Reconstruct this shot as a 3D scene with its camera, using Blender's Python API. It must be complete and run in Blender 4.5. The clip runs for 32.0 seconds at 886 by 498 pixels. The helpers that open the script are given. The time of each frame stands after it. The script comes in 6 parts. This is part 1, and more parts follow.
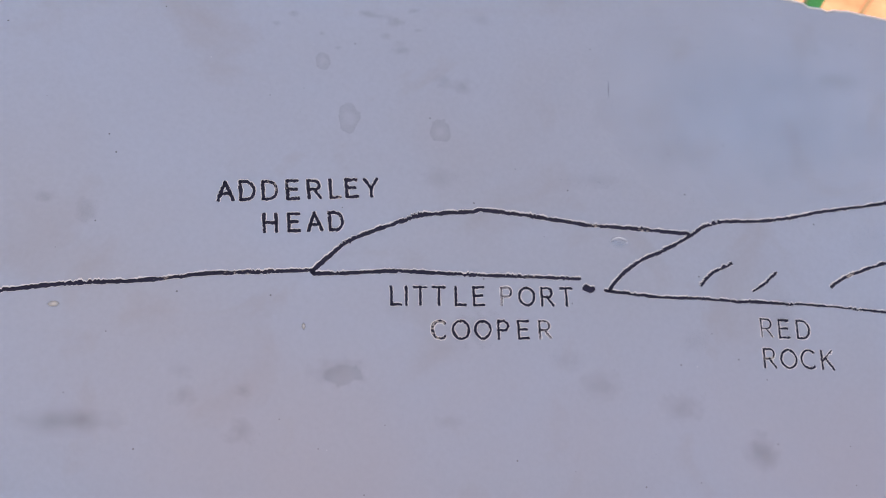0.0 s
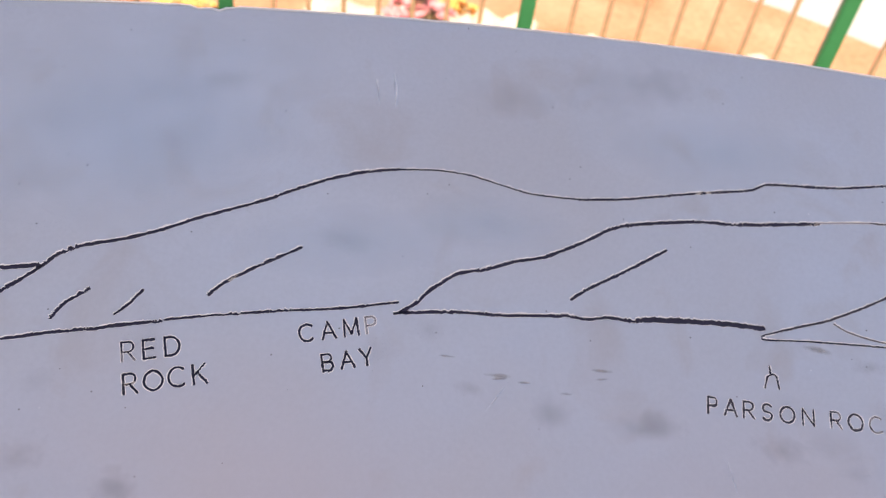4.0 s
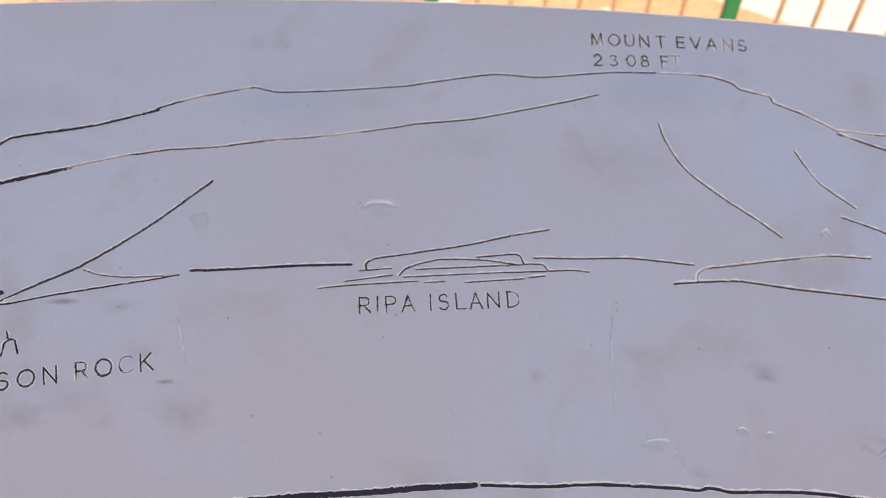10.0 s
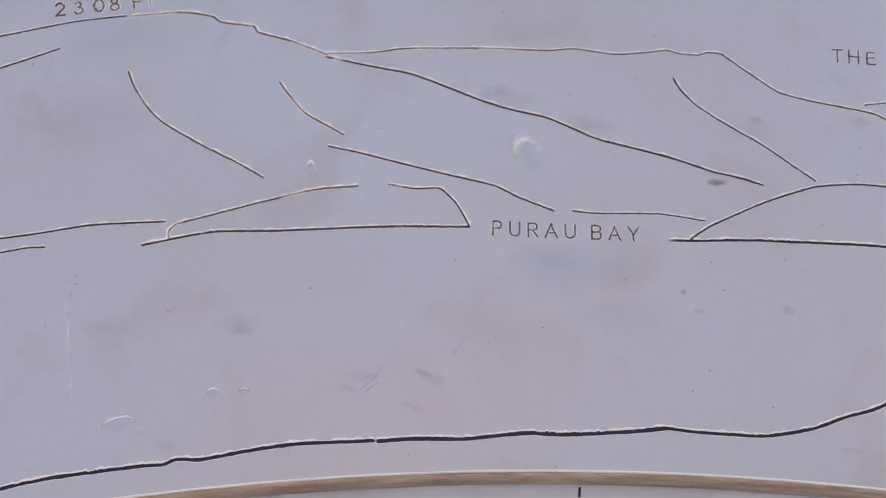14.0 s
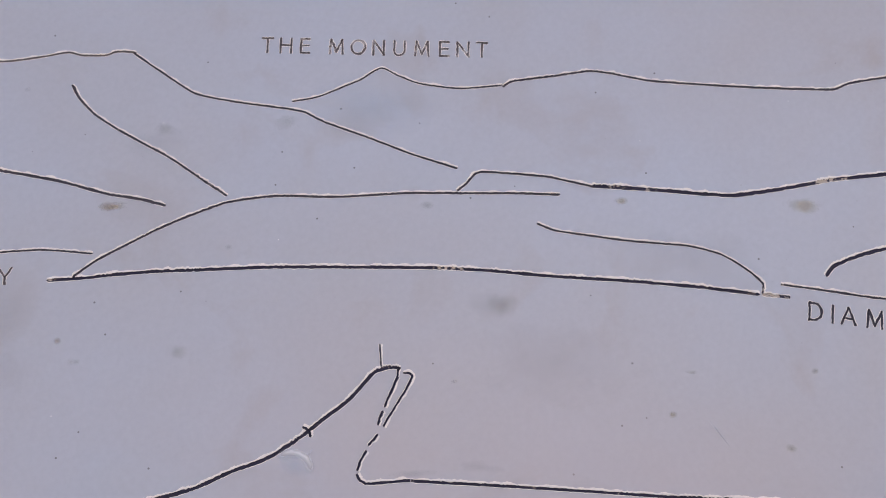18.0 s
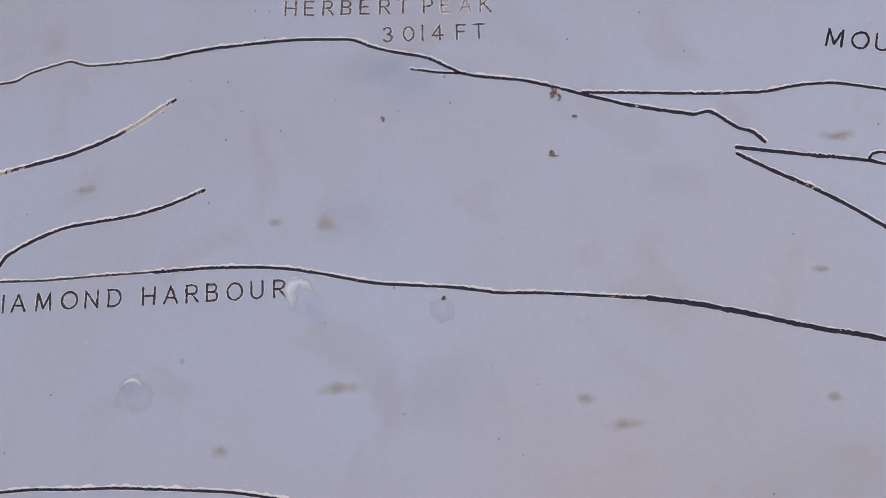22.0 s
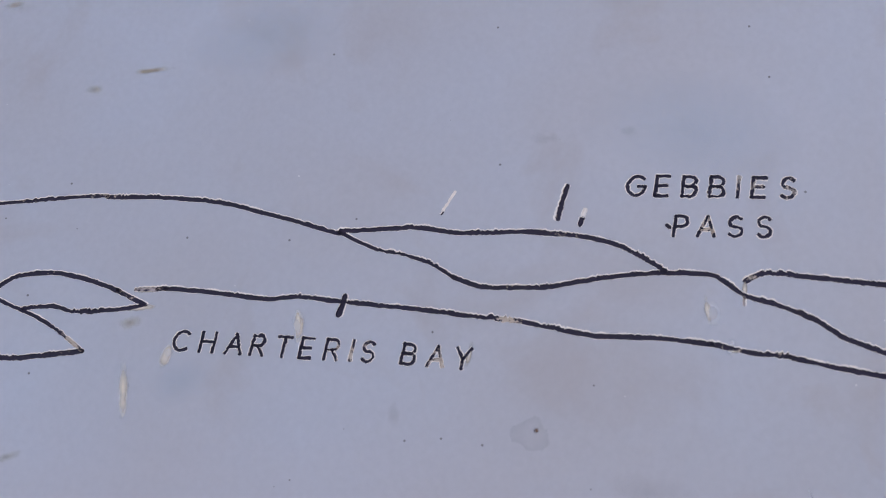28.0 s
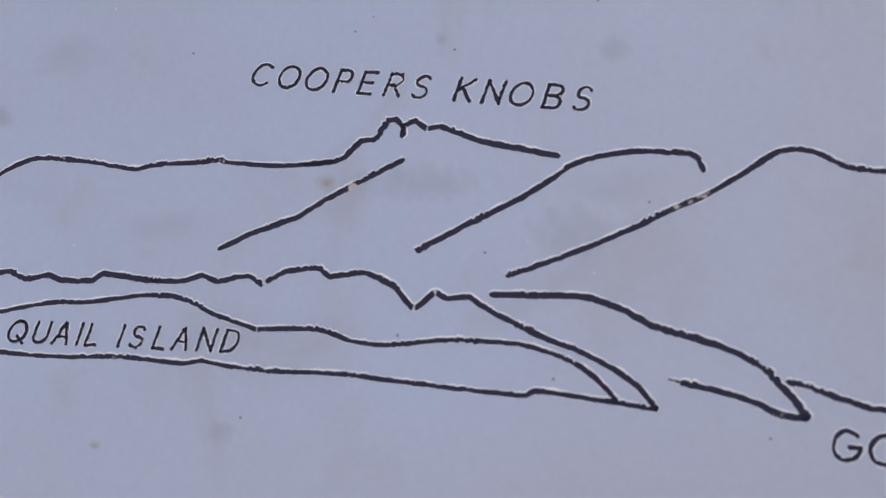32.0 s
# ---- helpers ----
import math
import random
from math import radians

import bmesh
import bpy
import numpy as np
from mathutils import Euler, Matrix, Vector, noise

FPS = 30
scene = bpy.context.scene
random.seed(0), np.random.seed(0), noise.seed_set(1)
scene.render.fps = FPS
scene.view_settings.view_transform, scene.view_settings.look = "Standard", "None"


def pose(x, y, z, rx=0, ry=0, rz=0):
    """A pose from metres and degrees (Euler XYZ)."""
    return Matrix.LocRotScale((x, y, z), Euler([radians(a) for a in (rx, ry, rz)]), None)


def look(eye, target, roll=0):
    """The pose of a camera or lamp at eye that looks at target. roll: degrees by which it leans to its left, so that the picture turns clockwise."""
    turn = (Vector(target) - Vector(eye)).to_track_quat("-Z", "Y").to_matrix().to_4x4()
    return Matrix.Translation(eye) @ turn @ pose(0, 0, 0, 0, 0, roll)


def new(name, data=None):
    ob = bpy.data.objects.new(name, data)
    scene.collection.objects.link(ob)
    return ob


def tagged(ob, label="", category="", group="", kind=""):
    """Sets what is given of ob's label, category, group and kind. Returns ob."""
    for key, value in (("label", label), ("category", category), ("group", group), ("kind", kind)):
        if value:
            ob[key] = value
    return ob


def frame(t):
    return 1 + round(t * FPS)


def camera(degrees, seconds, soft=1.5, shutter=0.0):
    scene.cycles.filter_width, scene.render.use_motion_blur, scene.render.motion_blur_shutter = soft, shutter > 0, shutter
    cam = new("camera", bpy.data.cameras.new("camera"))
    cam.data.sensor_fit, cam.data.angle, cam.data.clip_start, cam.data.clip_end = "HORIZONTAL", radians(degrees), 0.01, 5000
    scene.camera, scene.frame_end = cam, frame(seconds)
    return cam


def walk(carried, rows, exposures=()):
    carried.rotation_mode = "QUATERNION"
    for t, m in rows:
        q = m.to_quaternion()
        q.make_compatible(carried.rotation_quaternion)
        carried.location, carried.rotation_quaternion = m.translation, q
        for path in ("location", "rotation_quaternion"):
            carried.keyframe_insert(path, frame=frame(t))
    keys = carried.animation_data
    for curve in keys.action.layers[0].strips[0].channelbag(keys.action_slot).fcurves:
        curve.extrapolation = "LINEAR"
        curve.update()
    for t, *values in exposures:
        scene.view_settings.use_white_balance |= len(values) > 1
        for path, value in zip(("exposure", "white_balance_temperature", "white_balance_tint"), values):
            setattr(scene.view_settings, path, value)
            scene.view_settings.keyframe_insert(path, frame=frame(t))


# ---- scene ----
from mathutils import geometry

# ---- camera ----
cam = camera(56.0, 32.0, soft=0.6)
cam.data.dof.use_dof, cam.data.dof.focus_distance, cam.data.dof.aperture_fstop = True, 0.645, 7.0
PATH = [
    (0, -0.8198, 2.0362, 1.5652, 42.343, -10.454, 13.307),
    (0.5, -0.7540, 2.0724, 1.5888, 41.131, -9.777, 11.500),
    (1, -0.6804, 2.1025, 1.6060, 40.633, -8.443, 10.458),
    (1.5, -0.6457, 2.1213, 1.6014, 42.575, -8.445, 9.461),
    (2, -0.5890, 2.1121, 1.5924, 45.430, -8.057, 8.565),
    (2.5, -0.5173, 2.1268, 1.6051, 45.805, -7.397, 7.771),
    (3, -0.4406, 2.1339, 1.6104, 46.392, -7.451, 6.988),
    (3.5, -0.3450, 2.1334, 1.5984, 47.150, -6.817, 5.138),
    (5.5, -0.1925, 2.1600, 1.5767, 46.358, -7.434, -1.934),
    (6, -0.1469, 2.1638, 1.5814, 45.772, -7.046, -3.363),
    (6.5, -0.0883, 2.1690, 1.5872, 45.200, -6.835, -4.574),
    (7, -0.0319, 2.1614, 1.5840, 45.673, -6.322, -6.116),
    (7.5, 0.0446, 2.1555, 1.5944, 45.575, -4.913, -7.192),
    (8, 0.0852, 2.1647, 1.6084, 45.245, -4.953, -8.637),
    (8.5, 0.1399, 2.1647, 1.6197, 45.496, -4.560, -9.695),
    (9, 0.2032, 2.1420, 1.6120, 46.174, -4.157, -10.847),
    (9.5, 0.2621, 2.1257, 1.6037, 46.128, -3.755, -11.853),
    (10, 0.3159, 2.1111, 1.5920, 46.319, -3.568, -13.083),
    (10.5, 0.3754, 2.0966, 1.5866, 46.383, -3.071, -14.708),
    (11, 0.4175, 2.0899, 1.5917, 45.954, -3.227, -16.329),
    (11.5, 0.4669, 2.0732, 1.5942, 45.855, -3.077, -17.532),
    (12, 0.5297, 2.0554, 1.5909, 45.915, -2.626, -19.167),
    (12.5, 0.5732, 2.0401, 1.5972, 45.274, -2.094, -20.239),
    (13, 0.6097, 2.0299, 1.5865, 45.736, -2.657, -22.139),
    (13.5, 0.6670, 2.0222, 1.5808, 44.740, -1.890, -22.812),
    (15.5, 0.9266, 2.0402, 1.5247, 40.589, -1.001, -26.218),
    (16, 0.9818, 2.0155, 1.5213, 40.711, -1.212, -26.984),
    (16.5, 1.0522, 1.9892, 1.5326, 40.301, -1.107, -27.783),
    (17, 1.1104, 1.9599, 1.5272, 40.363, -0.960, -28.921),
    (17.5, 1.1774, 1.9420, 1.5427, 40.401, -1.004, -28.776),
    (18, 1.2281, 1.9145, 1.5478, 40.421, -1.186, -29.595),
    (18.5, 1.3015, 1.8693, 1.5484, 40.801, -0.682, -30.730),
    (19, 1.3697, 1.8189, 1.5410, 41.451, -0.398, -32.014),
    (19.5, 1.4287, 1.7880, 1.5467, 41.117, -0.348, -33.118),
    (20, 1.4826, 1.7487, 1.5455, 40.978, -0.310, -34.617),
    (20.5, 1.5451, 1.6998, 1.5529, 40.525, 0.062, -36.385),
    (21, 1.5999, 1.6572, 1.5541, 40.412, -0.268, -38.068),
    (21.5, 1.6680, 1.6044, 1.5571, 40.215, -0.045, -39.347),
    (22, 1.7129, 1.5525, 1.5582, 40.047, 0.438, -41.346),
    (22.5, 1.7743, 1.5016, 1.5690, 39.646, 0.417, -42.634),
    (23, 1.8469, 1.4265, 1.5610, 39.542, 0.570, -44.048),
    (23.5, 1.9088, 1.3595, 1.5491, 39.594, 1.042, -45.903),
    (24, 1.9768, 1.2914, 1.5439, 39.793, 1.366, -47.188),
    (24.5, 2.0240, 1.2061, 1.5198, 40.318, 1.596, -49.282),
    (25, 2.0749, 1.1419, 1.5052, 40.330, 2.070, -51.497),
    (25.5, 2.1522, 1.0646, 1.5108, 40.039, 2.914, -53.148),
    (26, 2.1879, 0.9859, 1.4927, 40.650, 3.236, -55.434),
    (26.5, 2.2312, 0.9048, 1.4792, 40.735, 4.388, -57.730),
    (28.5, 2.3418, 0.6648, 1.4630, 40.359, 4.212, -65.998),
    (29, 2.3776, 0.5932, 1.4650, 39.508, 4.179, -68.068),
    (29.5, 2.3814, 0.5128, 1.4380, 41.202, 4.571, -70.160),
    (30, 2.3960, 0.4229, 1.4226, 41.692, 5.946, -72.655),
    (30.5, 2.4020, 0.3331, 1.4186, 42.362, 5.935, -75.031),
    (31, 2.4521, 0.2421, 1.4331, 39.185, 5.968, -77.775),
    (31.5, 2.4424, 0.1353, 1.4081, 40.062, 6.528, -78.527),
    (32, 2.4588, 0.0476, 1.4021, 38.832, 7.286, -79.638),
]
walk(cam, [(t, pose(x, y, z, rx, ry, rz)) for t, x, y, z, rx, ry, rz in PATH],
     exposures=[(0, 1.91, 8160, 19), (3, 1.96, 8240, 19), (9, 1.92, 8500, 19), (13, 1.97, 9010, 19), (16, 1.955, 9005, 19.5), (20, 1.99, 8950, 20), (23, 1.98, 8750, 20), (25, 1.985, 8720, 20), (29, 2.05, 8650, 20), (32, 2.14, 8550, 20)])

# ---- light ----
SUN_AZ, SUN_EL = 187.0, 50.0     # degrees clockwise from +y, and above the horizon
world = bpy.data.worlds.new("sky")
scene.world = world
world.use_nodes = True
wn = world.node_tree
sky = wn.nodes.new("ShaderNodeTexSky")
sky.sky_type, sky.sun_disc = "NISHITA", False
sky.sun_elevation, sky.sun_rotation = radians(SUN_EL), radians(SUN_AZ)
sky.air_density, sky.dust_density, sky.ozone_density = 1.0, 1.2, 1.6
wn.links.new(sky.outputs[0], wn.nodes["Background"].inputs[0])
wn.nodes["Background"].inputs[1].default_value = 0.10
sun = new("sun", bpy.data.lights.new("sun", "SUN"))
sun.data.energy, sun.data.angle, sun.data.color = 3.0, radians(0.55), (1.0, 0.86, 0.7)
a, e = radians(SUN_AZ), radians(SUN_EL)
sun.matrix_world = look((20 * math.sin(a) * math.cos(e), 20 * math.cos(a) * math.cos(e), 20 * math.sin(e)), (0, 0, 0))


# ---- materials ----
def material(name, base, rough=0.6, metal=0.0, grain=0.0, scale=40.0, second=None, blotch=3.0, bump=0.0, spread=0.35, stretch=(1, 1, 1)):
    """A surface of one base colour, broken up by fine grain and by blotches of a second colour."""
    m = bpy.data.materials.new(name)
    m.use_nodes = True
    t = m.node_tree
    n, bs = t.nodes, t.nodes["Principled BSDF"]
    co = n.new("ShaderNodeTexCoord")
    mp = n.new("ShaderNodeMapping")
    mp.inputs["Scale"].default_value = stretch
    t.links.new(co.outputs["Object"], mp.inputs[0])
    big, fine = n.new("ShaderNodeTexNoise"), n.new("ShaderNodeTexNoise")
    for k, s, d in ((big, blotch, 5.0), (fine, scale, 4.0)):
        k.inputs["Scale"].default_value, k.inputs["Detail"].default_value = s, d
        t.links.new(mp.outputs[0], k.inputs["Vector"])
    ramp = n.new("ShaderNodeValToRGB")
    ramp.color_ramp.elements[0].position, ramp.color_ramp.elements[1].position = 0.5 - spread / 2, 0.5 + spread / 2
    ramp.color_ramp.elements[0].color, ramp.color_ramp.elements[1].color = (*base, 1), (*(second or base), 1)
    t.links.new(big.outputs["Fac"], ramp.inputs[0])
    hsv = n.new("ShaderNodeHueSaturation")
    vm = n.new("ShaderNodeMapRange")
    vm.inputs["To Min"].default_value, vm.inputs["To Max"].default_value = 1 - grain, 1 + grain
    t.links.new(fine.outputs["Fac"], vm.inputs["Value"])
    t.links.new(vm.outputs[0], hsv.inputs["Value"])
    t.links.new(ramp.outputs[0], hsv.inputs["Color"])
    t.links.new(hsv.outputs[0], bs.inputs["Base Color"])
    rr = n.new("ShaderNodeMapRange")
    rr.inputs["To Min"].default_value, rr.inputs["To Max"].default_value = max(0.05, rough - 0.08), min(1, rough + 0.08)
    t.links.new(big.outputs["Fac"], rr.inputs["Value"])
    t.links.new(rr.outputs[0], bs.inputs["Roughness"])
    bs.inputs["Metallic"].default_value = metal
    if bump:
        b = n.new("ShaderNodeBump")
        b.inputs["Strength"].default_value, b.inputs["Distance"].default_value = bump, 0.002
        t.links.new(fine.outputs["Fac"], b.inputs["Height"])
        t.links.new(b.outputs[0], bs.inputs["Normal"])
    return m


def plate_material():
    """Dull bead-blasted metal sheet with cloudy tarnish, water marks and fine scratches."""
    m = material("dull_metal", (0.50, 0.485, 0.49), rough=0.55, metal=0.35, grain=0.06, scale=220, second=(0.52, 0.545, 0.59), blotch=4.0, bump=0.05, spread=0.4)
    t = m.node_tree
    n, bs = t.nodes, t.nodes["Principled BSDF"]
    hsv = bs.inputs["Base Color"].links[0].from_node
    co = n.new("ShaderNodeTexCoord")
    cloud = n.new("ShaderNodeTexNoise")
    cloud.inputs["Scale"].default_value, cloud.inputs["Detail"].default_value, cloud.inputs["Distortion"].default_value = 10, 6, 0.8
    t.links.new(co.outputs["Object"], cloud.inputs["Vector"])
    cr = n.new("ShaderNodeValToRGB")
    cr.color_ramp.elements[0].position, cr.color_ramp.elements[1].position = 0.56, 0.76
    cr.color_ramp.elements[0].color, cr.color_ramp.elements[1].color = (0, 0, 0, 1), (0.42, 0.42, 0.42, 1)
    t.links.new(cloud.outputs["Fac"], cr.inputs[0])
    mix = n.new("ShaderNodeMix")
    mix.data_type = "RGBA"
    mix.inputs[7].default_value = (0.42, 0.345, 0.30, 1)
    t.links.new(cr.outputs[0], mix.inputs[0])
    t.links.new(hsv.outputs[0], mix.inputs[6])
    # sparse dark pin specks of dirt
    vor = n.new("ShaderNodeTexVoronoi")
    vor.inputs["Scale"].default_value = 42
    t.links.new(co.outputs["Object"], vor.inputs["Vector"])
    sr = n.new("ShaderNodeValToRGB")
    sr.color_ramp.elements[0].position, sr.color_ramp.elements[1].position = 0.028, 0.042
    sr.color_ramp.elements[0].color, sr.color_ramp.elements[1].color = (0.75, 0.75, 0.75, 1), (0, 0, 0, 1)
    t.links.new(vor.outputs["Distance"], sr.inputs[0])
    mix2 = n.new("ShaderNodeMix")
    mix2.data_type = "RGBA"
    mix2.inputs[7].default_value = (0.10, 0.09, 0.08, 1)
    t.links.new(sr.outputs[0], mix2.inputs[0])
    t.links.new(mix.outputs[2], mix2.inputs[6])
    # and a few pale flecks
    vor2 = n.new("ShaderNodeTexVoronoi")
    vor2.inputs["Scale"].default_value = 27
    t.links.new(co.outputs["Object"], vor2.inputs["Vector"])
    sr2 = n.new("ShaderNodeValToRGB")
    sr2.color_ramp.elements[0].position, sr2.color_ramp.elements[1].position = 0.010, 0.018
    sr2.color_ramp.elements[0].color, sr2.color_ramp.elements[1].color = (0.8, 0.8, 0.8, 1), (0, 0, 0, 1)
    t.links.new(vor2.outputs["Distance"], sr2.inputs[0])
    mix3 = n.new("ShaderNodeMix")
    mix3.data_type = "RGBA"
    mix3.inputs[7].default_value = (0.85, 0.82, 0.78, 1)
    t.links.new(sr2.outputs[0], mix3.inputs[0])
    t.links.new(mix2.outputs[2], mix3.inputs[6])
    # towards its inner edge the sheet turns to a pinkish tone, unevenly
    flatten, along, worn, patchy = n.new("ShaderNodeVectorMath"), n.new("ShaderNodeVectorMath"), n.new("ShaderNodeMapRange"), n.new("ShaderNodeTexNoise")
    flatten.operation, along.operation = "MULTIPLY", "LENGTH"
    flatten.inputs[1].default_value = (1, 1, 0)
    t.links.new(co.outputs["Object"], flatten.inputs[0])
    t.links.new(flatten.outputs[0], along.inputs[0])
    worn.interpolation_type = "SMOOTHSTEP"
    for name, v in (("From Min", 2.71), ("From Max", 2.53), ("To Min", 0.0), ("To Max", 1.0)):
        worn.inputs[name].default_value = v
    t.links.new(along.outputs["Value"], worn.inputs["Value"])
    patchy.inputs["Scale"].default_value, patchy.inputs["Detail"].default_value = 2.2, 6
    t.links.new(co.outputs["Object"], patchy.inputs["Vector"])
    spread, amount, pink = n.new("ShaderNodeMapRange"), n.new("ShaderNodeMath"), n.new("ShaderNodeMix")
    for name, v in (("From Min", 0.36), ("From Max", 0.66), ("To Min", 0.06), ("To Max", 0.5)):
        spread.inputs[name].default_value = v
    t.links.new(patchy.outputs["Fac"], spread.inputs["Value"])
    amount.operation, pink.data_type = "MULTIPLY", "RGBA"
    t.links.new(worn.outputs[0], amount.inputs[0])
    t.links.new(spread.outputs[0], amount.inputs[1])
    pink.inputs[7].default_value = (0.60, 0.50, 0.485, 1)
    t.links.new(amount.outputs[0], pink.inputs[0])
    t.links.new(mix3.outputs[2], pink.inputs[6])
    t.links.new(pink.outputs[2], bs.inputs["Base Color"])
    return m


def groove_material(name, worn, pale=(0.62, 0.50, 0.40), dark=(0.017, 0.012, 0.028)):
    """Black paint in a cut line, flaked off down to pale filler in places. worn: 0 to 1."""
    m = material(name, dark, rough=0.7, grain=0.3, scale=300, second=tuple(v * 1.5 for v in dark), blotch=30)
    t = m.node_tree
    n, bs = t.nodes, t.nodes["Principled BSDF"]
    src = bs.inputs["Base Color"].links[0].from_node
    co = n.new("ShaderNodeTexCoord")
    parts = []
    for s, d in ((26, 2.0), (330, 4.0)):
        k = n.new("ShaderNodeTexNoise")
        k.inputs["Scale"].default_value, k.inputs["Detail"].default_value = s, d
        t.links.new(co.outputs["Object"], k.inputs["Vector"])
        parts.append(k)
    add = n.new("ShaderNodeMath")
    add.operation = "MULTIPLY_ADD"
    add.inputs[1].default_value = 0.45
    t.links.new(parts[1].outputs["Fac"], add.inputs[0])
    t.links.new(parts[0].outputs["Fac"], add.inputs[2])
    r = n.new("ShaderNodeValToRGB")
    p = 1.0 - 0.42 * worn
    r.color_ramp.elements[0].position, r.color_ramp.elements[1].position = max(0.02, p - 0.03), min(0.99, p + 0.03)
    t.links.new(add.outputs[0], r.inputs[0])
    mix = n.new("ShaderNodeMix")
    mix.data_type = "RGBA"
    mix.inputs[7].default_value = (*pale, 1)
    t.links.new(r.outputs[0], mix.inputs[0])
    t.links.new(src.outputs[0], mix.inputs[6])
    t.links.new(mix.outputs[2], bs.inputs["Base Color"])
    return m


def film_material(name, colour, strength, ring=False, crescent=False, full=0.6, ragged=0.9, grain=95):
    """A thin film with an uneven edge, for dried stains and painted sheen; clear where there is none of it."""
    m = bpy.data.materials.new(name)
    m.use_nodes = True
    t = m.node_tree
    n, bs = t.nodes, t.nodes["Principled BSDF"]
    bs.inputs["Base Color"].default_value, bs.inputs["Roughness"].default_value = (*colour, 1), 0.7
    co, grad, noi = n.new("ShaderNodeTexCoord"), n.new("ShaderNodeVectorMath"), n.new("ShaderNodeTexNoise")
    grad.operation = "LENGTH"
    at = n.new("ShaderNodeAttribute")
    at.attribute_name = "spot"
    t.links.new(at.outputs["Vector"], grad.inputs[0])
    noi.inputs["Scale"].default_value, noi.inputs["Detail"].default_value = grain, 5
    t.links.new(co.outputs["Object"], noi.inputs["Vector"])
    ad = n.new("ShaderNodeMath")
    ad.operation = "MULTIPLY_ADD"
    ad.inputs[1].default_value = ragged
    off = 0.45 - ragged / 2
    t.links.new(noi.outputs["Fac"], ad.inputs[0])
    t.links.new(grad.outputs["Value"], ad.inputs[2])
    r = n.new("ShaderNodeValToRGB")
    el = r.color_ramp.elements
    el[0].position, el[1].position = full - off, 1.25 - off
    el[0].color, el[1].color = (strength, strength, strength, 1), (0, 0, 0, 1)
    if ring:
        el[0].color = (strength * 0.25,) * 3 + (1,)
        mid = el.new(0.97)
        mid.color = (strength, strength, strength, 1)
        el[-1].position = 1.18
    t.links.new(ad.outputs[0], r.inputs[0])
    out = r.outputs[0]
    # fades the colour to one side, as a highlight on a lip does
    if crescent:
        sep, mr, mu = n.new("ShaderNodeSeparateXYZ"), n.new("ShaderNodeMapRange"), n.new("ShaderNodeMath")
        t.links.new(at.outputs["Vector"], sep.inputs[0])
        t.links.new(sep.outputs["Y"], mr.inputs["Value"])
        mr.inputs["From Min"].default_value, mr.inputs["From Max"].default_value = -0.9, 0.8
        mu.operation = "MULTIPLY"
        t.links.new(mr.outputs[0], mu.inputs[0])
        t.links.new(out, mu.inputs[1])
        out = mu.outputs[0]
    tr, mx = n.new("ShaderNodeBsdfTransparent"), n.new("ShaderNodeMixShader")
    t.links.new(out, mx.inputs[0])
    t.links.new(tr.outputs[0], mx.inputs[1])
    t.links.new(bs.outputs[0], mx.inputs[2])
    t.links.new(mx.outputs[0], n["Material Output"].inputs["Surface"])
    return m


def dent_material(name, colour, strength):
    """The raised lip of a knock: its highlight painted as a narrow bright band, strongest on its far side."""
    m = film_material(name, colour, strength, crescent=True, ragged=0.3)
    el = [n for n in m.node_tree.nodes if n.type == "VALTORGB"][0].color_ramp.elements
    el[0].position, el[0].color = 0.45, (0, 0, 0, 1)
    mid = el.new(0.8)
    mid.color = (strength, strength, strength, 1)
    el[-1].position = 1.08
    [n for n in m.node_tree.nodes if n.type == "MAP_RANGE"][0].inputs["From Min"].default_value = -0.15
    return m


MAT = {
    "plate": plate_material(),
    # bare edge, made pale enough to hold the highlight along each cut
    "rim": material("bare_highlit_cut_edge", (0.93, 0.84, 0.75), rough=0.5, metal=0.1, grain=0.15, scale=400),
    "paint": groove_material("black_groove_paint", 0.12),
    "paint_chipped": groove_material("chipped_groove_paint", 0.30, (0.60, 0.50, 0.42)),
    "paint_worn": groove_material("worn_groove_paint", 0.44, (0.56, 0.46, 0.38)),
    "paint_faint": groove_material("faint_groove_paint", 0.70, (0.46, 0.39, 0.37)),
    "paint_thin": groove_material("thin_groove_paint", 0.42, (0.50, 0.43, 0.40), (0.125, 0.098, 0.095)),
    "paint_dull": groove_material("dulled_groove_paint", 0.14, (0.56, 0.48, 0.42), (0.052, 0.042, 0.052)),
    "paint_solid": groove_material("fresh_groove_paint", 0.0),
    "lip": material("pinkish_worn_brass_lip", (0.84, 0.63, 0.50), rough=0.4, metal=0.2, grain=0.25, scale=120, second=(0.50, 0.36, 0.28), blotch=22, bump=0.2, stretch=(1, 1, 6)),
    "apron": material("chalky_white_paint", (0.72, 0.72, 0.74), rough=0.7, grain=0.06, scale=90, second=(0.62, 0.61, 0.62), blotch=9, bump=0.1),
    "concrete": material("weathered_concrete", (0.34, 0.32, 0.29), rough=0.9, grain=0.25, scale=70, second=(0.26, 0.24, 0.21), blotch=2.5, bump=0.5),
    "green": material("green_enamel", (0.012, 0.125, 0.05), rough=0.5, grain=0.1, scale=60, second=(0.016, 0.15, 0.06), blotch=4),
    "bar": material("grey_brown_galvanised", (0.28, 0.22, 0.15), rough=0.55, metal=0.1, grain=0.2, scale=80, second=(0.36, 0.25, 0.15), blotch=6),
}


